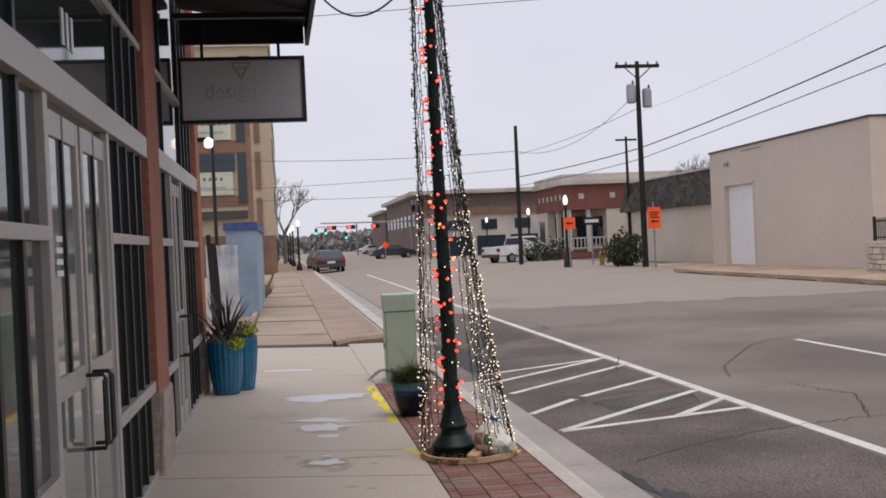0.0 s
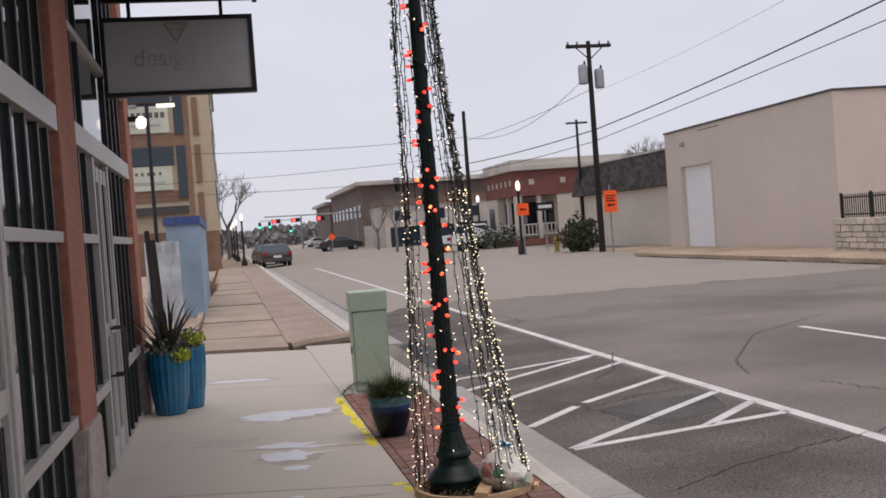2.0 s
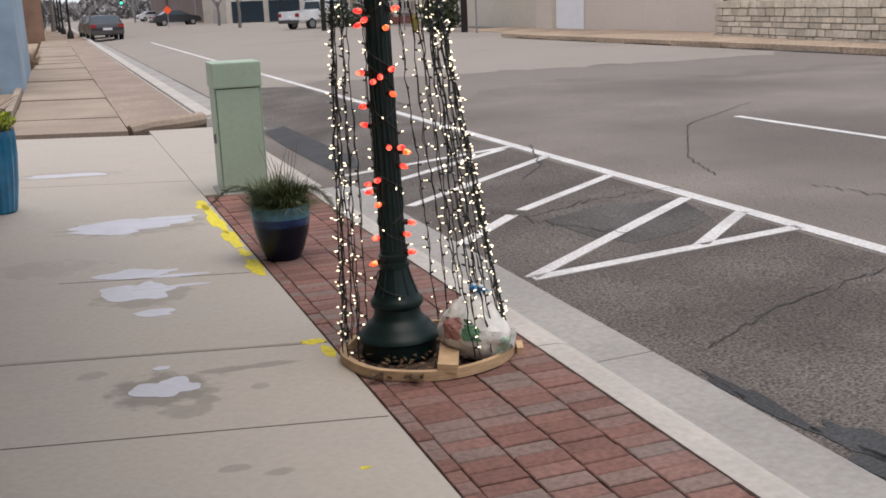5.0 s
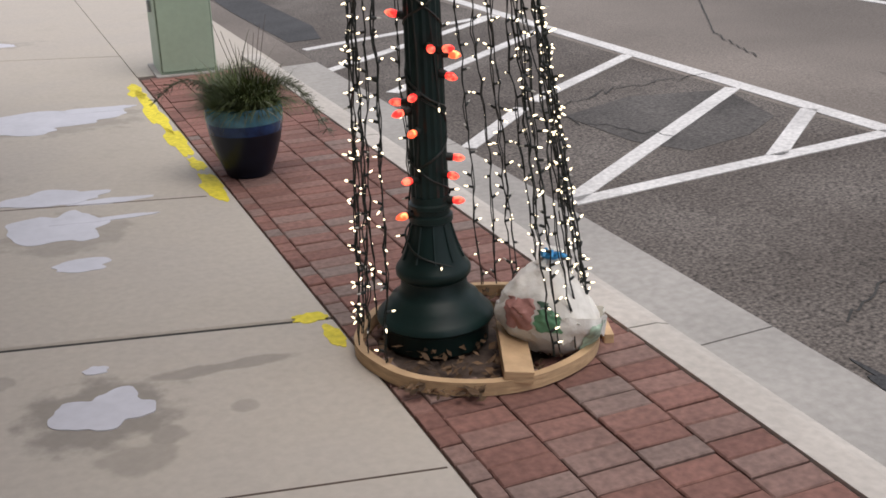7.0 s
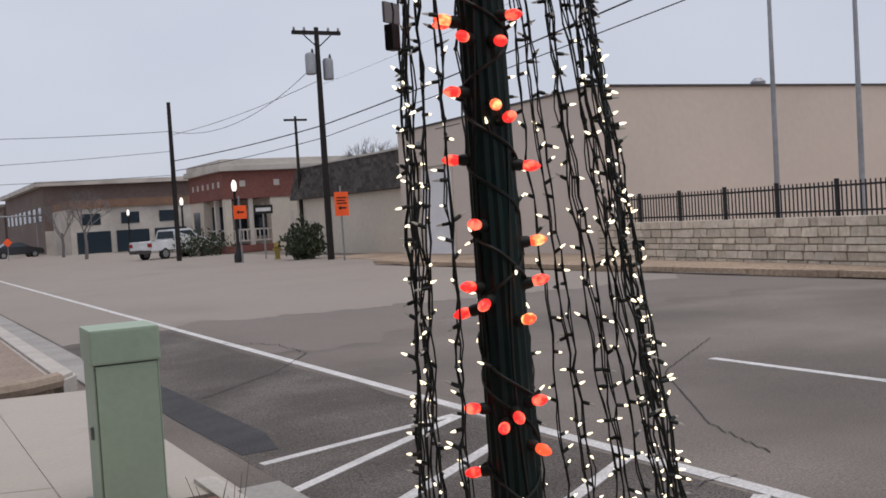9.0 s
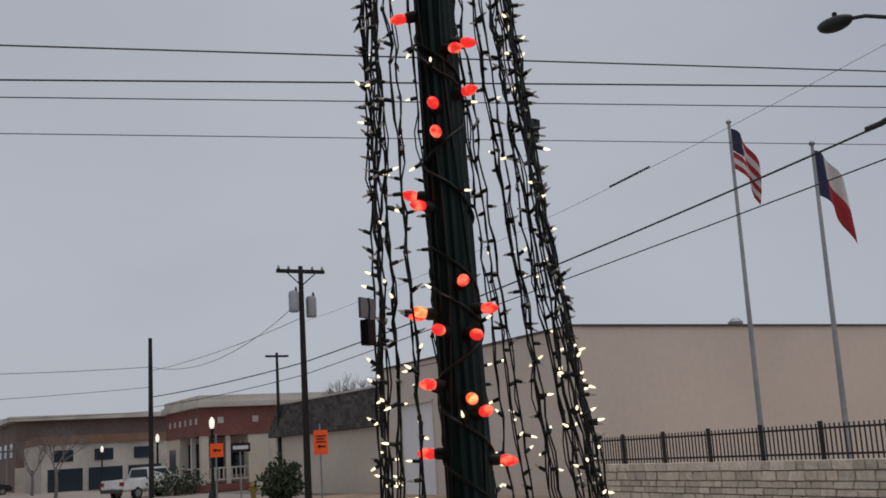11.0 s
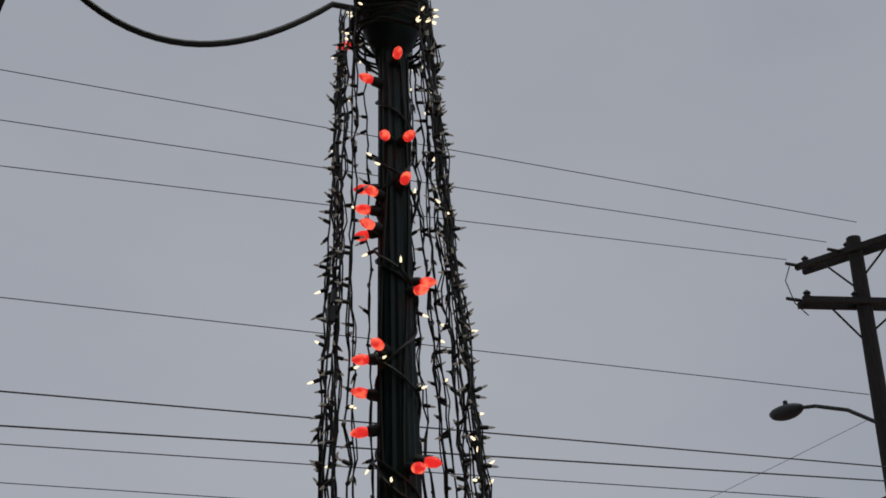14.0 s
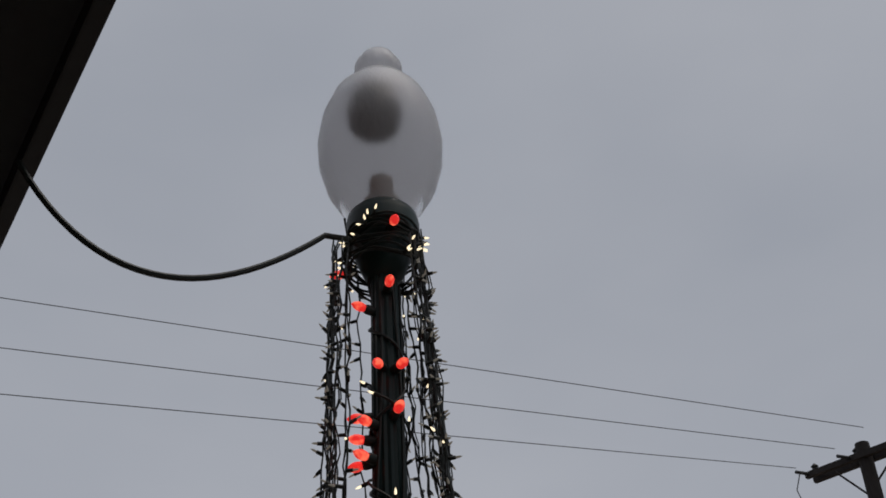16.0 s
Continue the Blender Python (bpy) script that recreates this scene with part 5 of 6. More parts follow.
for z, turn in ((12.3, 100), (11.15, 148)):
    for off in (-0.15, 0.15):
        a = part("crossarm", box(-1.25, -0.05, z - 0.06, 1.25, 0.05, z + 0.06), "pole_wood", p4)
        a.matrix_local = pose(-off * math.sin(radians(turn)), off * math.cos(radians(turn)), 0, 0, 0, turn)
    for side in (-1, 1):
        part("brace", tube([(0.12 * math.cos(radians(turn)), 0.12 * math.sin(radians(turn)), z - 0.75), (side * 0.7 * math.cos(radians(turn)), side * 0.7 * math.sin(radians(turn)), z - 0.05)], 0.022, 5), "pole_wood", p4)
    for q in (-1.1, 0.15, 1.1):
        ux, uy = q * math.cos(radians(turn)), q * math.sin(radians(turn))
        part("insulator", lathe([(0.03, z + 0.06), (0.09, z + 0.12), (0.05, z + 0.16), (0.08, z + 0.21), (0.02, z + 0.27)], 10, None, ux, uy), "steel_dark", p4)
        part("strain_insulator", tube([(ux, uy, z + 0.02), (ux - 0.25, uy + 0.05, z + 0.01), (ux - 0.5, uy + 0.1, z)], 0.035, 6), "steel_dark", p4)
part("jumper_wire", tube([(-0.6, 1.15, 12.3), (-0.75, 1.2, 11.9), (-0.55, 1.2, 11.45), (-0.3, 1.1, 11.2)], 0.012, 5), "wire", p4)
part("lamp_arm", tube([(0, 0.1, 8.75), (-0.05, 0.7, 9.15), (-0.1, 1.4, 9.4), (-0.12, 1.75, 9.45)], 0.04, 8), "steel_dark", p4, "curved street light arm", True)
bm = bmesh.new()
bmesh.ops.create_uvsphere(bm, u_segments=20, v_segments=12, radius=1)
for v in bm.verts:
    v.co = Vector((v.co.x * 0.16, v.co.y * 0.42, v.co.z * (0.13 if v.co.z > 0 else 0.19)))
hd = part("lamp_head", bm, "steel_dark", p4, "dark cobra street light head", True)
hd.matrix_local = pose(-0.13, 2.1, 9.47, 0, 0, 3)
p4.matrix_world = pose(17.6, 16.62, 0.0, 4.55, 0, 0)
part("photocell", lathe([(0.05, 0.12), (0.05, 0.2), (0.03, 0.22)], 8), "black_iron", hd)


# wires
def wire(a, b, sag, r=0.012, label="thin black overhead power line"):
    a, b = Vector(a), Vector(b)
    pts = [a.lerp(b, k / 24) - Vector((0, 0, 4 * sag * (k / 24) * (1 - k / 24))) for k in range(25)]
    w = part("power_line", tube(pts, r, 5), "wire")
    tagged(w, label, "power line", "overhead wires")


def across_street(zl, zr, yr=15.0, r=0.011, sag=0.1, xr=17.5, xl=2.3):
    """From the pole over the road to our side, and on behind the shops."""
    f = (-9 - xl) / (xr - xl)
    wire((-9, 19.3 + (yr - 19.3) * f, zl + (zr - zl) * f), (xr, yr, zr), sag, r)


for zl, zr, r, yr, xl in ((8.92, 8.98, 0.008, 15.55, 2.33), (7.52, 7.6, 0.013, 15.5, 2.5), (7.03, 7.36, 0.014, 15.55, 2.56), (6.78, 7.0, 0.009, 15.63, 2.6), (6.26, 6.36, 0.007, 15.76, 2.66), (12.79, 12.34, 0.008, 14.95, 1.61), (11.87, 12.27, 0.008, 15.7, 1.82), (11.07, 12.36, 0.008, 16.71, 2.01)):
    across_street(zl, zr, yr, r, 0.0, 16.8, xl)
for za, zb, zc, r, sag in ((5.33, 7.3, 5.6, 0.024, 0.2), (4.85, 6.6, 5.1, 0.016, 0.05)):
    wire((15.99, 43.3, za), (17.3, 15.75, zb), sag, r)
    wire((13.7, 58, zc - 0.5), (15.99, 43.3, za), 0.1, r)
wire((13.7, 58, 6.6), (15.6, 43.2, 7.5), 0.9, 0.012)
wire((13.7, 58, 6.4), (15.99, 43.3, 7.1), 0.2, 0.012)
wire((13.7, 58, 6.6), (-10, 60, 7.3), 0.45, 0.014)
wire((13.7, 58, 5.6), (-10, 60, 5.2), 0.3, 0.012)
wire((13.7, 58, 4.4), (-10, 60, 4.7), 0.25, 0.012)
wire((17.3, 16.0, 8.75), (15.99, 43.3, 6.9), 0.37, 0.005)
sl = thing("cable_sleeve", 16.92, 24.05, 7.93, "dark rod sleeve on a thin overhead wire", "cable sleeve")
part("rod", tube([(0.02, -0.75, 0.065), (0, 0, 0), (-0.02, 0.75, -0.06)], 0.022, 6), "wire", sl)
sp = thing("cable_splice", 17.24, 17.05, 7.2, "black splice case on the overhead cable", "cable splice")
part("case", tube([(0, -0.35, 0.08), (0, 0, 0.0), (0, 0.35, -0.02)], 0.06, 8), "wire", sp, "", True)

# shed with a shingled mansard
shed = thing("shed", 19.35, 43.0, -0.35, "low cream building with a dark shingled mansard roof", "building")
part("wall", box(0, 0, 0.2, 8, 12.8, 3.2), "tan2", shed)
bm = bmesh.new()
lo = [bm.verts.new(p) for p in ((-0.25, -0.1, 3.1), (8, -0.1, 3.1), (8, 13.1, 3.1), (-0.25, 13.1, 3.1))]
hi = [bm.verts.new(p) for p in ((0.25, -0.1, 4.7), (8, -0.1, 4.7), (8, 12.7, 4.7), (0.25, 12.7, 4.7))]
for i in range(4):
    bm.faces.new((lo[i], lo[(i + 1) % 4], hi[(i + 1) % 4], hi[i]))
bm.faces.new(hi)
bm.faces.new(lo[::-1])
roof = part("mansard", bm, "shingle", shed, "dark grey shingled mansard")
random.seed(4)
bm = bmesh.new()
for j in range(9):
    z = 3.12 + j * 0.175
    x = -0.27 + 0.5 * (z - 3.1) / 1.6
    y = -0.1 + random.random() * 0.2
    while y < 13:
        w = random.uniform(0.25, 0.5)
        box(x - 0.03, y, z, x + 0.01, min(13.05, y + w - 0.02), z + 0.19, 0, bm)
        y += w
tagged(part("shingles", bm, "shingle", roof), kind="stuff")
part("coping", box(0.1, -0.1, 4.7, 8, 12.8, 4.78), "cream", shed)

# bank-like building with a corner porch
bank = thing("brick_building", 18.2, 64.7, 0, "low building with red brick band, cream cornice and corner porch", "building")
BH = 6.55
part("wall", box(3.2, 0, 0.3, 16, 0.3, 3.9), "tan2", bank)
part("wall", box(0, 5.2, 0.3, 0.3, 8.6, 3.9), "tan2", bank)
part("porch_wall", box(3.2, 0.3, 0.3, 3.5, 5.2, 3.9), "tan2", bank)
part("porch_wall", box(0.3, 5.2, 0.3, 3.5, 5.5, 3.9), "tan2", bank)
part("band", box(-0.05, -0.05, 3.9, 16, 8.6, 5.75), "brick_band", bank, "dark red brick band")
part("cornice", box(-0.35, -0.35, 5.75, 16.2, 8.8, 6.15, 0.05), "cream", bank)
part("cornice", box(-0.15, -0.15, 6.15, 16, 8.6, BH, 0.03), "cream", bank)
part("corner_column", box(0, 0, 0.3, 0.5, 0.5, 3.9, 0.02), "tan2", bank)
for x in (1.7,):
    part("column", box(x, 0.1, 0.3, x + 0.3, 0.4, 3.9, 0.02), "cream", bank)
for y in (2.6,):
    part("column", box(0.1, y, 0.3, 0.4, y + 0.3, 3.9, 0.02), "cream", bank)
part("plinth", box(-0.1, -0.1, 0.3, 3.4, 5.2, 0.75), "brick_band", bank)
for z in (1.0, 1.75):
    part("porch_rail", box(0.45, 0.15, z, 3.2, 0.25, z + 0.1), "cream", bank)
    part("porch_rail", box(0.15, 0.45, z, 0.25, 5.2, z + 0.1), "cream", bank)
for k in range(9):
    part("baluster", box(0.6 + 0.29 * k, 0.17, 1.08, 0.68 + 0.29 * k, 0.23, 1.76), "cream", bank)
w = part("window", box(3.15, 1.0, 1.3, 3.21, 4.6, 3.4), "far_glass", bank, "dark porch window")
w = part("window", box(0.6, 5.15, 1.0, 3.1, 5.21, 3.5), "far_glass", bank)
part("notice", box(1.4, 5.1, 1.9, 2.3, 5.15, 2.6), "white", w)
for k in range(6):
    part("tile_square", box(1.1 + 2.4 * k, -0.07, 4.7, 1.5 + 2.4 * k, -0.04, 5.1), "cream", bank)
for k in range(6):
    part("tile_square", box(-0.07, 0.7 + 1.3 * k, 4.7, -0.04, 1.1 + 1.3 * k, 5.1), "cream", bank)
part("window", box(-0.03, 6.2, 1.2, 0.02, 7.8, 3.2), "far_glass", bank)
part("side_window", box(4.6, -0.03, 1.6, 4.85, 0.01, 2.9), "cream", bank)

bank.matrix_world = Matrix.Translation((18.2, 64.7, -0.15)) @ Matrix.Scale(0.87, 4)

# long brick block further on
block = thing("brick_block", 14.4, 112, -0.2, "long weathered brick building of several storeys", "building")
part("wall", box(0, 0, 0, 40, 40, 9.3), "brick_far", block)
part("wall", box(-0.3, 40, 0, 40, 66, 8.3), "brick_far", block)
part("cornice", box(-0.8, -0.8, 9.3, 40.5, 40.5, 9.9), "cream", block)
part("cornice", box(-1.1, 40.5, 8.3, 40, 66, 8.8), "cream", block)
part("shopfront", box(-0.05, -0.05, 0, 13, 0.0, 3.4), "cream", block)
for k in range(7):
    wdw = part("window", box(1.4 + 3.6 * k, -0.06, 4.9, 3.2 + 3.6 * k, 0.02, 6.4), "far_glass", block)
    part("lintel", box(1.3 + 3.6 * k, -0.1, 6.4, 3.3 + 3.6 * k, 0.0, 6.65), "cream", wdw)
for k in range(5):
    part("window", box(1.0 + 4.5 * k, -0.09, 0.8, 4.2 + 4.5 * k, -0.04, 2.8), "far_glass", block)
for k in range(13):
    part("window", box(-0.05, 2 + 4.8 * k, 4.8, 0.02, 4.4 + 4.8 * k, 6.6), "far_glass", block)
block.matrix_world = Matrix.Translation((15.2, 116.8, -0.2)) @ Matrix.Diagonal((0.88, 0.88, 0.76, 1.0))
low = thing("white_shop", 15.36, 102.2, -0.1, "low white shop building with dark windows", "building")
part("wall", box(0, 0, 0, 22, 10, 4.2), "cream", low)
part("wall", box(0, -0.2, 4.2, 22, 10, 4.9), "wall_brown", low)
for k in range(6):
    part("window", box(0.5 + 3.4 * k, -0.06, 0.15, 3.4 + 3.4 * k, 0.02, 2.1), "far_glass", low)
    part("window", box(1 + 3.4 * k, -0.06, 2.7, 2.6 + 3.4 * k, 0.02, 3.7), "far_glass", low)

# apartment block with banners on our side
apt = thing("apartment_building", -8.87, 68.8, -0.6, "tall beige and brown building hung with two printed banners", "building")
AW = 8.6
part("wall", box(0, 0, -0.2, AW, 40, 15.5), "wall_beige", apt)
part("roof", box(-0.2, -0.2, 15.5, AW + 0.2, 40.2, 15.9), "cream", apt)
for z0, z1 in ((-0.2, 3.2), (5.1, 5.8), (8.6, 9.4), (12.2, 12.9)):
    part("brick_panel", box(2.4, -0.06, z0, 7.0, 0.0, z1), "wall_brown", apt)
part("brick_panel", box(-0.06, -0.05, -0.2, AW + 0.06, -0.02, 3.1), "wall_brown", apt)
for z in (7.4, 11.4):
    part("window", box(2.6, -0.12, z, 6.2, -0.02, z + 1.15), "far_glass", apt, "broad dark window")
    part("window", box(6.35, -0.12, z - 2.1, 7.0, -0.02, z + 1.2), "far_glass", apt)
for z in (4.3,):
    part("ledge", box(2.6, -0.5, z, 6.9, -0.02, z + 0.5), "trim_dark", apt)
for k in range(4):
    part("pilaster", box(AW - 1.1, -0.12, 3.2 + 3 * k, AW - 0.75, -0.02, 5.6 + 3 * k), "wall_brown", apt)
for j in range(4):
    for k in range(7):
        part("window", box(AW - 0.02, 3 + 5 * k, 1.2 + 3.4 * j, AW + 0.06, 5 + 5 * k, 3.0 + 3.4 * j), "far_glass", apt)
for z, txt in ((9.45, 0), (5.85, 1)):
    ban = thing("banner", -6.53, 68.65, z - 0.6, "pale printed banner on the building wall", "banner", "wall banners")
    part("cloth", box(0, 0, 0, 3.7, 0.05, 1.8 if txt == 0 else 1.5), "banner", ban)
    for k in range(9 if txt == 0 else 8):
        part("print_bar", box(0.35 + 0.36 * k, -0.012, 0.95, 0.35 + 0.36 * k + (0.24 if txt == 0 else 0.16), -0.002, 1.3 if txt == 0 else 1.15), "banner_text", ban)
    part("print_bar", box(0.6, -0.012, 0.42, 3.2, -0.002, 0.55), "sign_text", ban)

# fenced plot beside the shop: posts, blue panels, sheeting
plot = thing("blue_hoarding", -0.22, 0, 0, "pale blue grey hoarding panels along the pavement", "hoarding")
for k in range(7):
    part("panel", box(-0.3 - 0.5 * 0 - 0.02 * (k % 2), 24 + 1.22 * k, 0.0, -0.2, 25.2 + 1.22 * k, 2.15), "blue_fence", plot)
part("end_panel", box(-0.9, 23.95, 0.0, -0.2, 24.0, 2.15), "blue_fence", plot)
part("header", box(-0.95, 23.9, 2.1, -0.15, 32.6, 2.28), "blue_strip", plot)
edge_k = tagged(new("plot_edging"), "low timber edging with fallen soil beside the pavement", "edging", kind="structure")
part("board", box(-0.55, 16.1, -0.05, -0.44, 24, 0.14), "old_concrete", edge_k)
part("plot_soil", prism([(-9, 11.4), (-0.95, 11.4), (-0.95, 15.6), (-0.56, 16.1), (-0.56, 64), (-9, 64)], -0.2, 0.03), "dirt", edge_k)
sheet = thing("plastic_sheet", -1.2, 22.5, 0.0, "crumpled white plastic sheeting hung on the plot fence", "sheeting")
bm = bmesh.new()
g = [[bm.verts.new((0.7 * i / 10 - 0.3, 0.12 * noise.noise((i * 0.8, j * 0.35, 1)), 1.75 * j / 14 + 0.1 * noise.noise((i * 0.6, j, 4)))) for i in range(11)] for j in range(15)]
for a, b in zip(g, g[1:]):
    for i in range(10):
        bm.faces.new((a[i], a[i + 1], b[i + 1], b[i]))
bmesh.ops.solidify(bm, geom=bm.faces[:], thickness=0.01)
part("sheet", bm, "sheet", sheet, "", True)
for x, y, h, r, lab in ((-1.15, 12.6, 3.3, 0.11, "leaning grey timber post beside the brick pier"), (-1.3, 21.5, 2.0, 0.06, "grey timber post in the fenced plot"), (-1.1, 20.0, 1.8, 0.06, "grey timber post in the fenced plot")):
    po = thing("timber_post", x, y, -0.02, lab, "post", "posts of the plot")
    part("post", tube([(0, 0, 0), (-0.02, 0.02, h * 0.5), (-0.06, 0.0, h)], r, 10, None, 0.85), "pole_wood", po, "", True)
pl = thing("twin_lamp_pole", -1.95, 34, -0.1, "thin dark pole with a twin lamp head", "street lamp")
part("pole", tube([(0, 0, 0), (0, 0, 6.2)], 0.06, 8), "black_iron", pl)
part("arm", box(-0.8, -0.04, 6.15, 0.8, 0.04, 6.25), "black_iron", pl)
part("lamp_head", box(0.3, -0.12, 6.1, 0.85, 0.12, 6.2, 0.02), "lamp_on", pl)
part("lamp_head", box(-0.85, -0.12, 6.1, -0.3, 0.12, 6.2, 0.02), "galvanized", pl)
po = thing("brown_pole", -0.95, 40, -0.1, "tall rusty brown pole in front of the building", "pole")
part("pole", tube([(0, 0, 0), (0, 0, 9.2)], 0.11, 10), "wall_brown", po)
part("box", box(-0.2, -0.15, 7.8, 0.2, 0.15, 9.2), "trim_dark", po)
for x, y, s in ((-0.5, 33.6, 0.5), (-0.45, 36.5, 0.7), (-1.0, 23.0, 0.5)):
    b = thing("dry_shrub", x, y, 0.0, "dry brown ornamental grass by the pavement", "shrub", "dry shrubs")
    part("foliage", blades(160, 0.9 * s, 0.012, int(y), (0.5, 1.5), 0.9, 0.0, 4, 0.2 * s), "dirt", b)


# ---- street furniture further on ----
def globe_lamp(x, y, h=3.45):
    g = thing("globe_lamp", x, y, street_z(x) if x > 2.4 else 0.0, "black street lamp with a lit white globe", "street lamp", "globe lamps")
    part("post", lathe([(0.2, 0), (0.2, 0.3), (0.11, 0.5), (0.075, 0.7), (0.06, h - 0.5), (0.12, h - 0.4)], 12), "black_iron", g, "", True)
    part("globe", lathe([(0.07, h - 0.4), (0.11, h - 0.28), (0.115, h - 0.1), (0.07, h + 0.02), (0.03, h + 0.08)], 14), "lamp_on", g, "lit globe", True)
    return g


first = globe_lamp(1.24, 72)
for x, y in ((1.02, 89.7), (0.87, 101), (0.71, 116.8), (13.9, 48.6), (16.76, 68.8), (18.67, 93.8)):
    copy_thing(first, pose(x, y, street_z(x) if x > 2.4 else 0.0))


def work_sign(x, y, z, s, lines):
    g = thing("road_work_sign", x, y, z, "orange rectangular road work sign with black print on a thin post", "road sign", "orange work signs", rz=14)
    part("post", box(-0.025, 0.0, -2.16, 0.025, 0.05, 0.9 * s), "galvanized", g)
    part("foot", box(-0.5, -0.2, -2.2, 0.5, 0.25, -2.14), "black_iron", g)
    part("face", box(-0.42 * s, -0.03, -0.5 * s * lines, 0.42 * s, 0.0, 0.5 * s * lines), "orange", g)
    part("arrow", prism([(-0.25 * s, -0.2 * s), (-0.08 * s, -0.1 * s), (-0.08 * s, -0.16 * s), (0.25 * s, -0.16 * s), (0.25 * s, -0.24 * s), (-0.08 * s, -0.24 * s), (-0.08 * s, -0.3 * s)], 0, 0.01), "black", g).matrix_local = pose(0, -0.035, 0 if lines > 0.8 else 0.2 * s, 90, 0, 0)
    if lines > 0.8:
        for k in range(3):
            part("print_bar", box(-0.3 * s, -0.042, (0.28 - 0.14 * k) * s, (0.3 - 0.1 * (k % 2)) * s, -0.03, (0.34 - 0.14 * k) * s), "black", g)
    return g


work_sign(15.82, 41.5, 2.2, 0.75, 1.2)
work_sign(13.89, 48.0, 2.2, 0.75, 0.75)
ow = thing("one_way_sign", 15.75, 50.5, 0.0, "small black and white street sign on a post", "road sign")
part("post", box(-0.03, 0, 0, 0.03, 0.05, 2.6), "galvanized", ow)
part("face", box(-0.45, -0.03, 2.1, 0.45, 0.0, 2.5), "black", ow)
part("print_bar", box(-0.35, -0.04, 2.22, 0.35, -0.031, 2.38), "white", ow)
hy = thing("fire_hydrant", 15.6, 48.5, 0.04, "yellow fire hydrant on the far verge", "fire hydrant")
part("barrel", lathe([(0.16, 0), (0.16, 0.06), (0.11, 0.08), (0.11, 0.55), (0.15, 0.58), (0.14, 0.66), (0.06, 0.76), (0.03, 0.8)], 14), "hydrant", hy, "", True)
part("nozzle", tube([(-0.2, 0, 0.45), (0.2, 0, 0.45)], 0.06, 8), "hydrant", hy)


def bush(x, y, z, rx, ry, rz_, n, seed, label, name="bush"):
    b = thing(name, x, y, z, label, "bush", "bushes")
    bm = bmesh.new()
    rnd = random.Random(seed)
    for _ in range(n):
        u = Vector((rnd.gauss(0, 1), rnd.gauss(0, 1), rnd.gauss(0, 1))).normalized() * rnd.random() ** 0.35
        k = 1 + 0.65 * noise.noise(u * 2.6 + Vector((seed, 0, 0)))
        m = Matrix.Translation((u.x * rx * k, u.y * ry * k, rz_ + u.z * rz_ * k)) @ Euler([rnd.random() * 6.28 for _ in range(3)]).to_matrix().to_4x4()
        s = rnd.uniform(0.05, 0.12)
        bm.faces.new([bm.verts.new(m @ Vector(q)) for q in ((-s, 0, 0), (0, -0.5 * s, 0), (s, 0, 0), (0, 0.5 * s, 0))])
    part("foliage", bm, "shrub_leaf", b)
    tr = bmesh.new()
    for k in range(5):
        tube([(0, 0, 0), (0.4 * rx * math.cos(k * 1.3), 0.4 * ry * math.sin(k * 1.3), rz_)], 0.04, 5, tr, 0.4)
    part("stems", tr, "bark", b)


bush(15.95, 46.0, 0.0, 0.85, 0.8, 0.78, 2600, 2, "dark evergreen bush beside the utility pole")
bush(16.48, 63.6, 0.0, 1.6, 0.9, 0.7, 1200, 5, "clipped dark hedge before the brick building")


def tree(x, y, h, seed, spread=0.5, label="bare winter tree with fine twigs greyed for haze"):
    t = thing("tree", x, y, 0.0, label, "tree", "bare trees")
    rnd = random.Random(seed)
    trunk, twigs = bmesh.new(), bmesh.new()
    tube([(0, 0, 0), (0.05, 0, h * 0.2), (0.0, 0.05, h * 0.4)], h * 0.025, 8, trunk, 0.7)

    def grow(p, d, L, r, depth):
        q = p + d * L
        mid = p.lerp(q, 0.5) + Vector((rnd.uniform(-1, 1), rnd.uniform(-1, 1), 0)) * L * 0.06
        tube([p, mid, q], r, 5 if depth > 2 else 3, trunk if depth > 2 else twigs, 0.6)
        if depth:
            for _ in range(3 if depth > 1 else 4):
                nd = (d + Vector((rnd.uniform(-1, 1), rnd.uniform(-1, 1), rnd.uniform(-0.3, 0.7))) * spread * 1.3).normalized()
                grow(q, nd, L * rnd.uniform(0.6, 0.85), r * 0.6, depth - 1)

    for k in range(4):
        a = k * 1.6 + rnd.random()
        grow(Vector((0, 0.05, h * rnd.uniform(0.3, 0.4))), Vector((math.cos(a) * 0.6, math.sin(a) * 0.6, 1)).normalized(), h * 0.2, h * 0.012, 4)
    part("trunk", trunk, "twig_far", t)
    tagged(part("twig_mass", twigs, "twig_far", t), kind="stuff")


tree(0.34, 108, 8.5, 1)
tree(-1.79, 117, 9.5, 2)
tree(26.9, 60.5, 6.6, 3)
tree(24.9, 58.4, 6.0, 6)
tree(12.75, 79.3, 5, 4)
tree(13.39, 93.8, 5, 7)
# row of far leaves; its pale colour imitates haze in the air
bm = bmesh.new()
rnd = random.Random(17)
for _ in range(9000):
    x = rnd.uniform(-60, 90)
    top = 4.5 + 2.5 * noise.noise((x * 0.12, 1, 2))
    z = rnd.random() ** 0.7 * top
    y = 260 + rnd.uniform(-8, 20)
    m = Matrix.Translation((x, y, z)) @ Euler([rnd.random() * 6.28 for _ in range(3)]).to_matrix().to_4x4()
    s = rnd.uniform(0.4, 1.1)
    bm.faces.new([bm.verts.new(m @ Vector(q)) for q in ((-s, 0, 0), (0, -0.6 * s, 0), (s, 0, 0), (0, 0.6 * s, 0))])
tagged(part("far_trees", bm, "hedge_far"), "trees at the street's end, paled in colour for haze", "trees", kind="stuff")

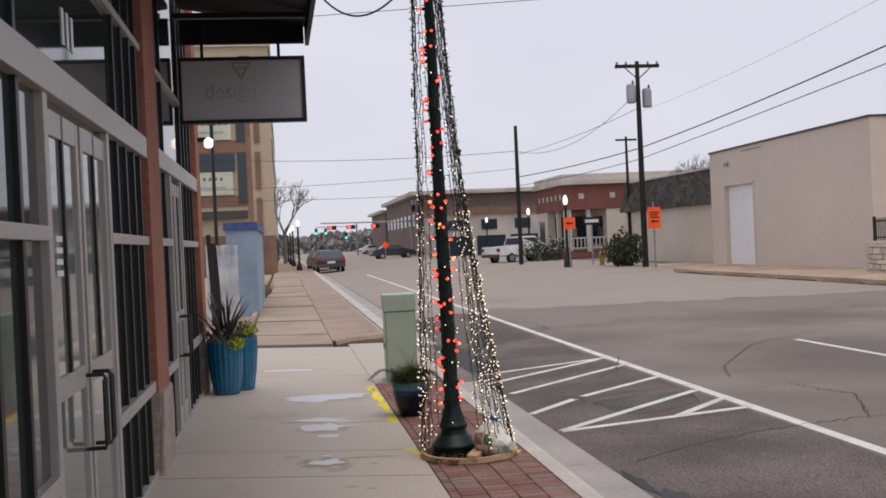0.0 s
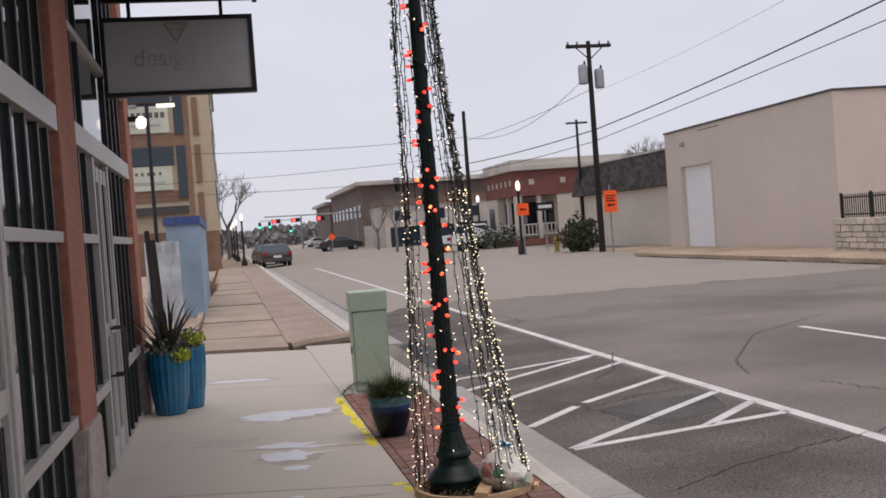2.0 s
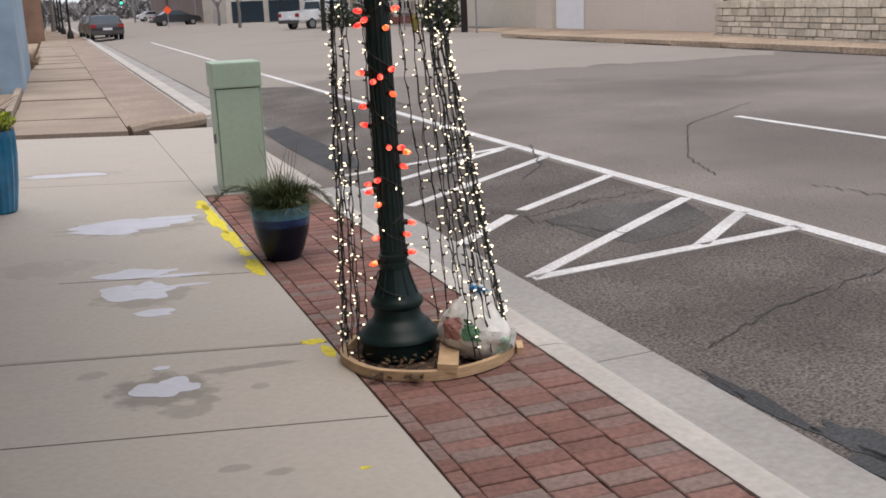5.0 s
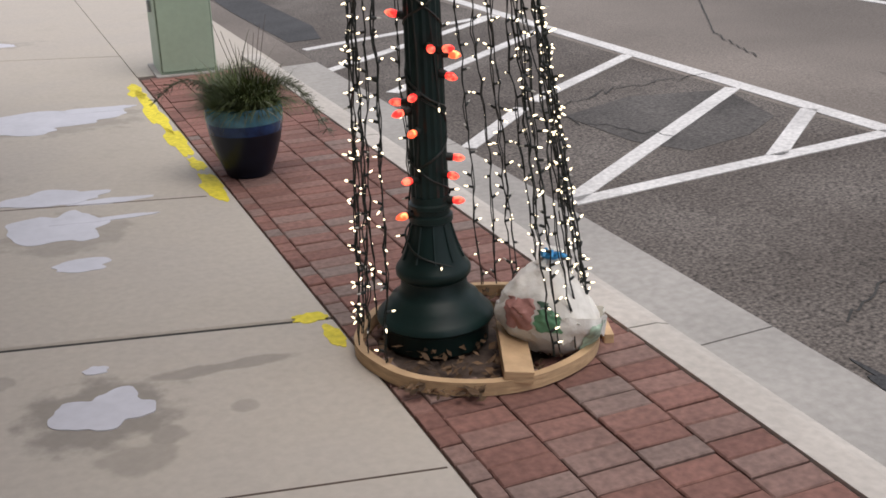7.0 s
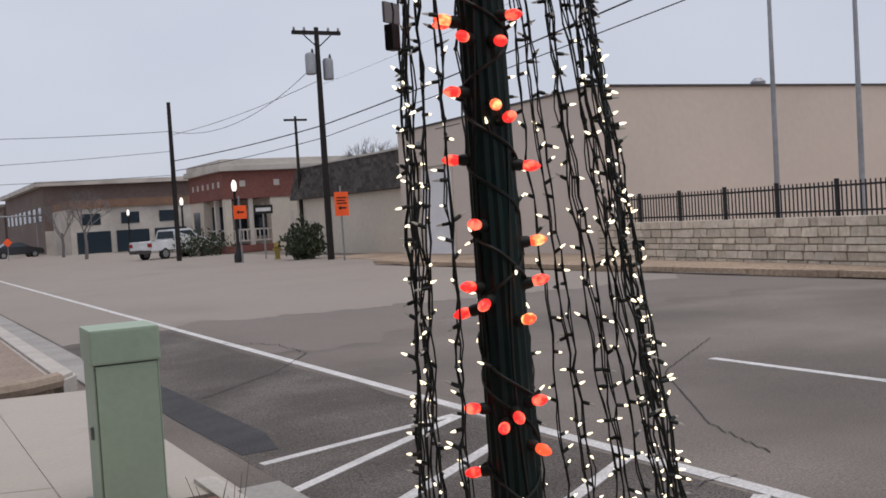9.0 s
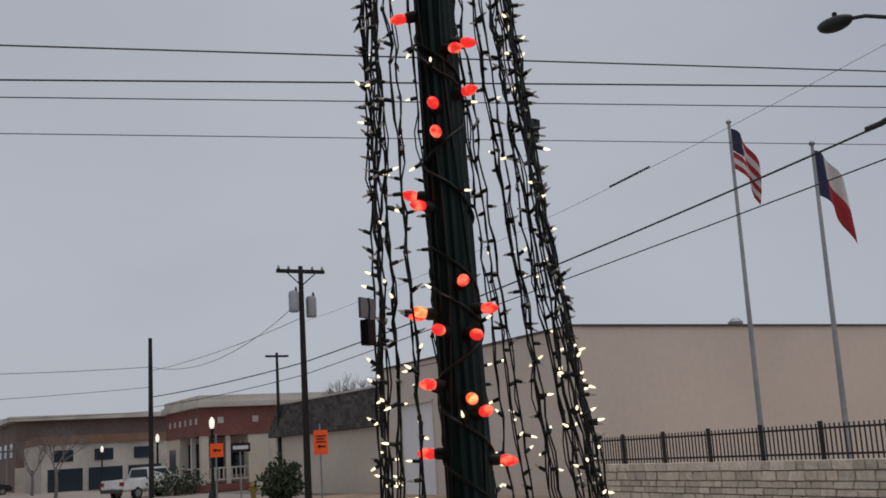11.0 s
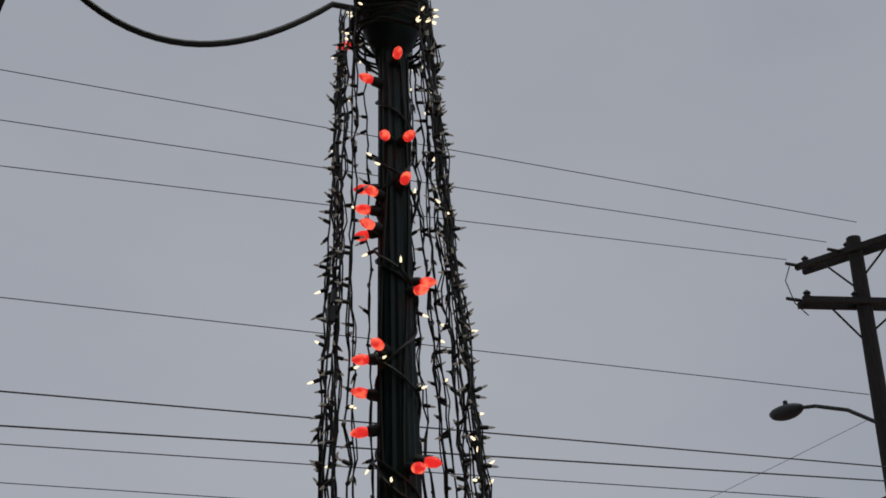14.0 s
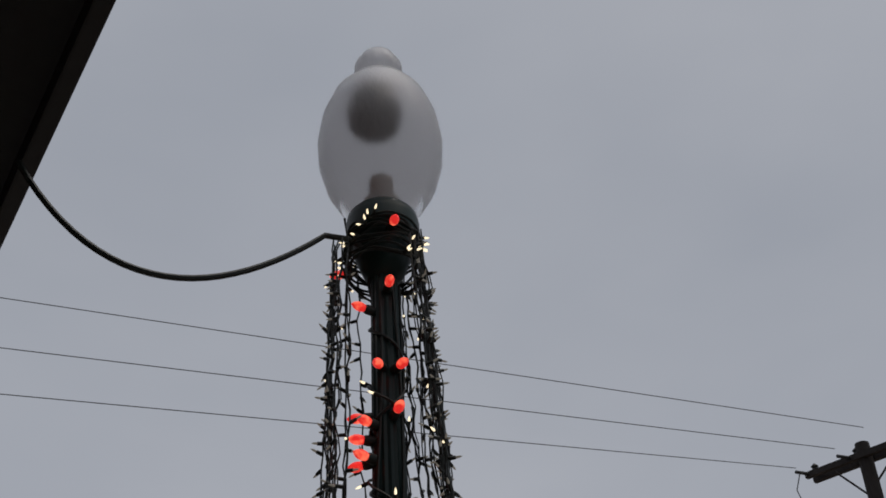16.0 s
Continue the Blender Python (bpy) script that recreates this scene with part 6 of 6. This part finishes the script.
# traffic signals
ts = thing("traffic_signal", 15.0, 140, 0, "grey signal mast with three lit red traffic lights over the road", "traffic light")
part("mast", lathe([(0.2, 0), (0.15, 6.2)], 10), "galvanized", ts)
part("arm", tube([(0, 0, 5.7), (-12.6, 0, 5.9)], 0.09, 8), "galvanized", ts)
for x in (-11.2, -8.6, -5.2):
    hsg = part("signal_head", box(x - 0.45, -0.2, 4.95, x + 0.75, 0.2, 5.5, 0.05), "black_iron", ts)
    part("lens", lathe([(0.24, 0), (0.2, 0.08), (0.05, 0.12)], 12), "red_light", hsg).matrix_local = pose(x - 0.1, -0.21, 5.22, 90, 0, 0)
ts.matrix_world = Matrix.Translation((15.28, 123, -0.7)) @ Matrix.Scale(0.85, 4)
g2 = thing("traffic_signal", 11.06, 156.4, -1.2, "distant signal mast with lit green traffic lights", "traffic light")
part("mast", lathe([(0.15, 0), (0.12, 6)], 8), "galvanized", g2)
part("arm", tube([(0, 0, 5.6), (-6, 0, 5.7)], 0.07, 6), "galvanized", g2)
for x, z in ((-1.6, 3.6), (-4.6, 4.4), (-6, 4.4)):
    hsg = part("signal_head", box(x - 0.2, -0.2, z, x + 0.2, 0.2, z + 1.1, 0.05), "black_iron", g2)
    part("lens", lathe([(0.18, 0), (0.14, 0.06), (0.04, 0.09)], 12), "green_light", hsg).matrix_local = pose(x, -0.21, z + 0.35, 90, 0, 0)
hz = thing("road_hazard_sign", 9.3, 93.8, -0.4, "orange diamond work sign on a stand", "road sign", "orange work signs")
part("face", box(-0.25, -0.02, -0.25, 0.25, 0.02, 0.25), "orange", hz).matrix_local = pose(0, 0, 1.9, 0, 45, 0)
part("stand", box(-0.03, 0.03, 0, 0.03, 0.08, 1.9), "galvanized", hz)


# ---- vehicles ----
def car(x, y, z, material, label, rz, kind="sedan", s=1.0):
    c = thing("parked_car" if kind == "sedan" else "pickup_truck", x, y, z, label, "car" if kind == "sedan" else "pickup truck", rz=rz)
    if kind == "sedan":
        L, W, prof = 4.6, 1.8, [(-2.3, 0.35), (-2.3, 0.85), (-2.15, 0.98), (-1.6, 1.02), (-0.95, 1.42), (0.3, 1.44), (1.05, 1.0), (2.1, 0.85), (2.3, 0.65), (2.3, 0.35)]
        glassp = [(-1.42, 1.04), (-0.9, 1.37), (0.26, 1.39), (0.88, 1.03)]
        rear = [(-1.55, 1.03), (-0.98, 1.4)]
    else:
        L, W, prof = 5.0, 1.85, [(-2.5, 0.5), (-2.5, 1.06), (-0.6, 1.06), (-0.55, 1.66), (0.65, 1.68), (1.2, 1.14), (2.35, 1.04), (2.5, 0.85), (2.5, 0.5)]
        glassp = [(-0.45, 1.12), (-0.42, 1.56), (0.58, 1.58), (1.0, 1.15)]
        rear = [(-0.62, 1.15), (-0.59, 1.57)]
    bm = bmesh.new()
    a = [bm.verts.new((-W / 2 + (0.14 if h > 1.1 else 0), l, h)) for l, h in prof]
    b = [bm.verts.new((W / 2 - (0.14 if h > 1.1 else 0), l, h)) for l, h in prof]
    bm.faces.new(a)
    bm.faces.new(b[::-1])
    for i in range(len(prof)):
        bm.faces.new((a[i], b[i], b[(i + 1) % len(prof)], a[(i + 1) % len(prof)]))
    bmesh.ops.bevel(bm, geom=bm.edges[:], offset=0.05, segments=2, affect="EDGES")
    part("body", bm, material, c, "", True)
    for sx in (-1, 1):
        bm = bmesh.new()
        vs = [bm.verts.new((sx * (W / 2 - (0.12 if h > 1.1 else 0.0)) + sx * 0.012, l, h)) for l, h in glassp]
        bm.faces.new(vs)
        part("side_window", bm, "far_glass", c)
        part("tail_lamp", box(sx * W / 2 - 0.3 * (sx > 0), -L / 2 - 0.02, 0.75, sx * W / 2 + 0.3 * (sx < 0), -L / 2 + 0.05, 0.95, 0.02), "tail_light", c)
        for ly in (-L * 0.3, L * 0.31):
            w = part("wheel", lathe([(0.26, -0.11), (0.33, -0.09), (0.33, 0.09), (0.26, 0.11)], 18), "rubber", c)
            w.matrix_local = pose(sx * (W / 2 - 0.1), ly, 0.33, 0, 90, 0)
            part("rim", lathe([(0.05, -0.118), (0.2, -0.12), (0.2, 0.12), (0.05, 0.118)], 12), "galvanized", w)
    bm = bmesh.new()
    (l0, h0), (l1, h1) = rear
    bm.faces.new([bm.verts.new(p) for p in ((-W / 2 + 0.2, l0 - 0.03, h0), (W / 2 - 0.2, l0 - 0.03, h0), (W / 2 - 0.3, l1 - 0.03, h1), (-W / 2 + 0.3, l1 - 0.03, h1))])
    part("rear_window", bm, "far_glass", c)
    part("bumper", box(-W / 2 + 0.05, -L / 2 - 0.06, 0.38, W / 2 - 0.05, -L / 2 + 0.03, 0.58, 0.03), "trim_dark", c)
    part("plate", box(-0.25, -L / 2 - 0.07, 0.62, 0.25, -L / 2 - 0.005, 0.75), "white", c)
    return c


car(3.05, 68.3, street_z(3.0), "car_dark", "dark grey sedan parked at the kerb", 3)
car(2.87, 75.6, street_z(3.0), "car_dark", "black hatchback parked beyond the sedan", 3)
car(15.4, 65.7, 0.03, "white", "white pickup truck parked across the street", -62, "pickup")
car(14.6, 170, 0.06, "white", "white sedan crossing far down the street", -80)
car(11.54, 109.5, 0.02, "car_dark", "dark car far down the street", -80)

# ---- brick strip: pavers last ----
strip = tagged(new("brick_strip"), "strip of red clay pavers between pavement and kerb", "pavement", kind="structure")
part("bed", box(edge + 0.004, -9, -0.25, 1.979, 10.61, -0.012), "joint", strip)
PW, PD = 0.1765, 0.0865
random.seed(21)
pav = []
for k in range(6):
    bm = box(-PW / 2 + 0.003, -PD / 2 + 0.0028, -0.05, PW / 2 - 0.003, PD / 2 - 0.0028, 0, 0)
    bmesh.ops.bevel(bm, geom=[e for e in bm.edges if all(v.co.z > -0.01 for v in e.verts)], offset=0.004, segments=1, affect="EDGES")
    for v in bm.verts:
        if v.co.z > -0.01:
            v.co += Vector((0.0015, 0.0015, 0.0012)) * noise.noise(v.co * 40 + Vector((k * 5, 0, 0)))
    pav.append(finish("paver", bm, "paver"))
rest = bmesh.new()
cols = 5
X0 = edge + 0.006
CW = 1.978 - X0 - 4 * PW
for row in range(int((10.55 - 2.0) / PD)):
    for c in range(cols):
        w = PW if c else CW
        x = X0 + (CW / 2 if c == 0 else CW + PW * (c - 0.5))
        y = 2.0 + PD * (row + 0.5 + (0.0, 0.45, 0.08, 0.5, 0.02)[c])
        if math.hypot(x - RX, y - RY) < RR - 0.06:
            continue
        near = 3.95 < y < 8.9
        tilt = (random.uniform(-0.6, 0.6), random.uniform(-0.6, 0.6), random.uniform(-0.5, 0.5))
        zz = random.uniform(-0.003, 0.002)
        if near and (row * cols + c) % 1 == 0:
            ob = part("paver", random.choice(pav), None, strip)
            ob.matrix_local = pose(x, y, zz, *tilt) @ Matrix.Diagonal((w / PW, 1, 1, 1))
        else:
            box(x - w / 2 + 0.003, y - PD / 2 + 0.003, -0.04, x + w / 2 - 0.003, y + PD / 2 - 0.003, zz, 0, rest)
tagged(part("pavers", rest, "paver_rest", strip), kind="stuff")
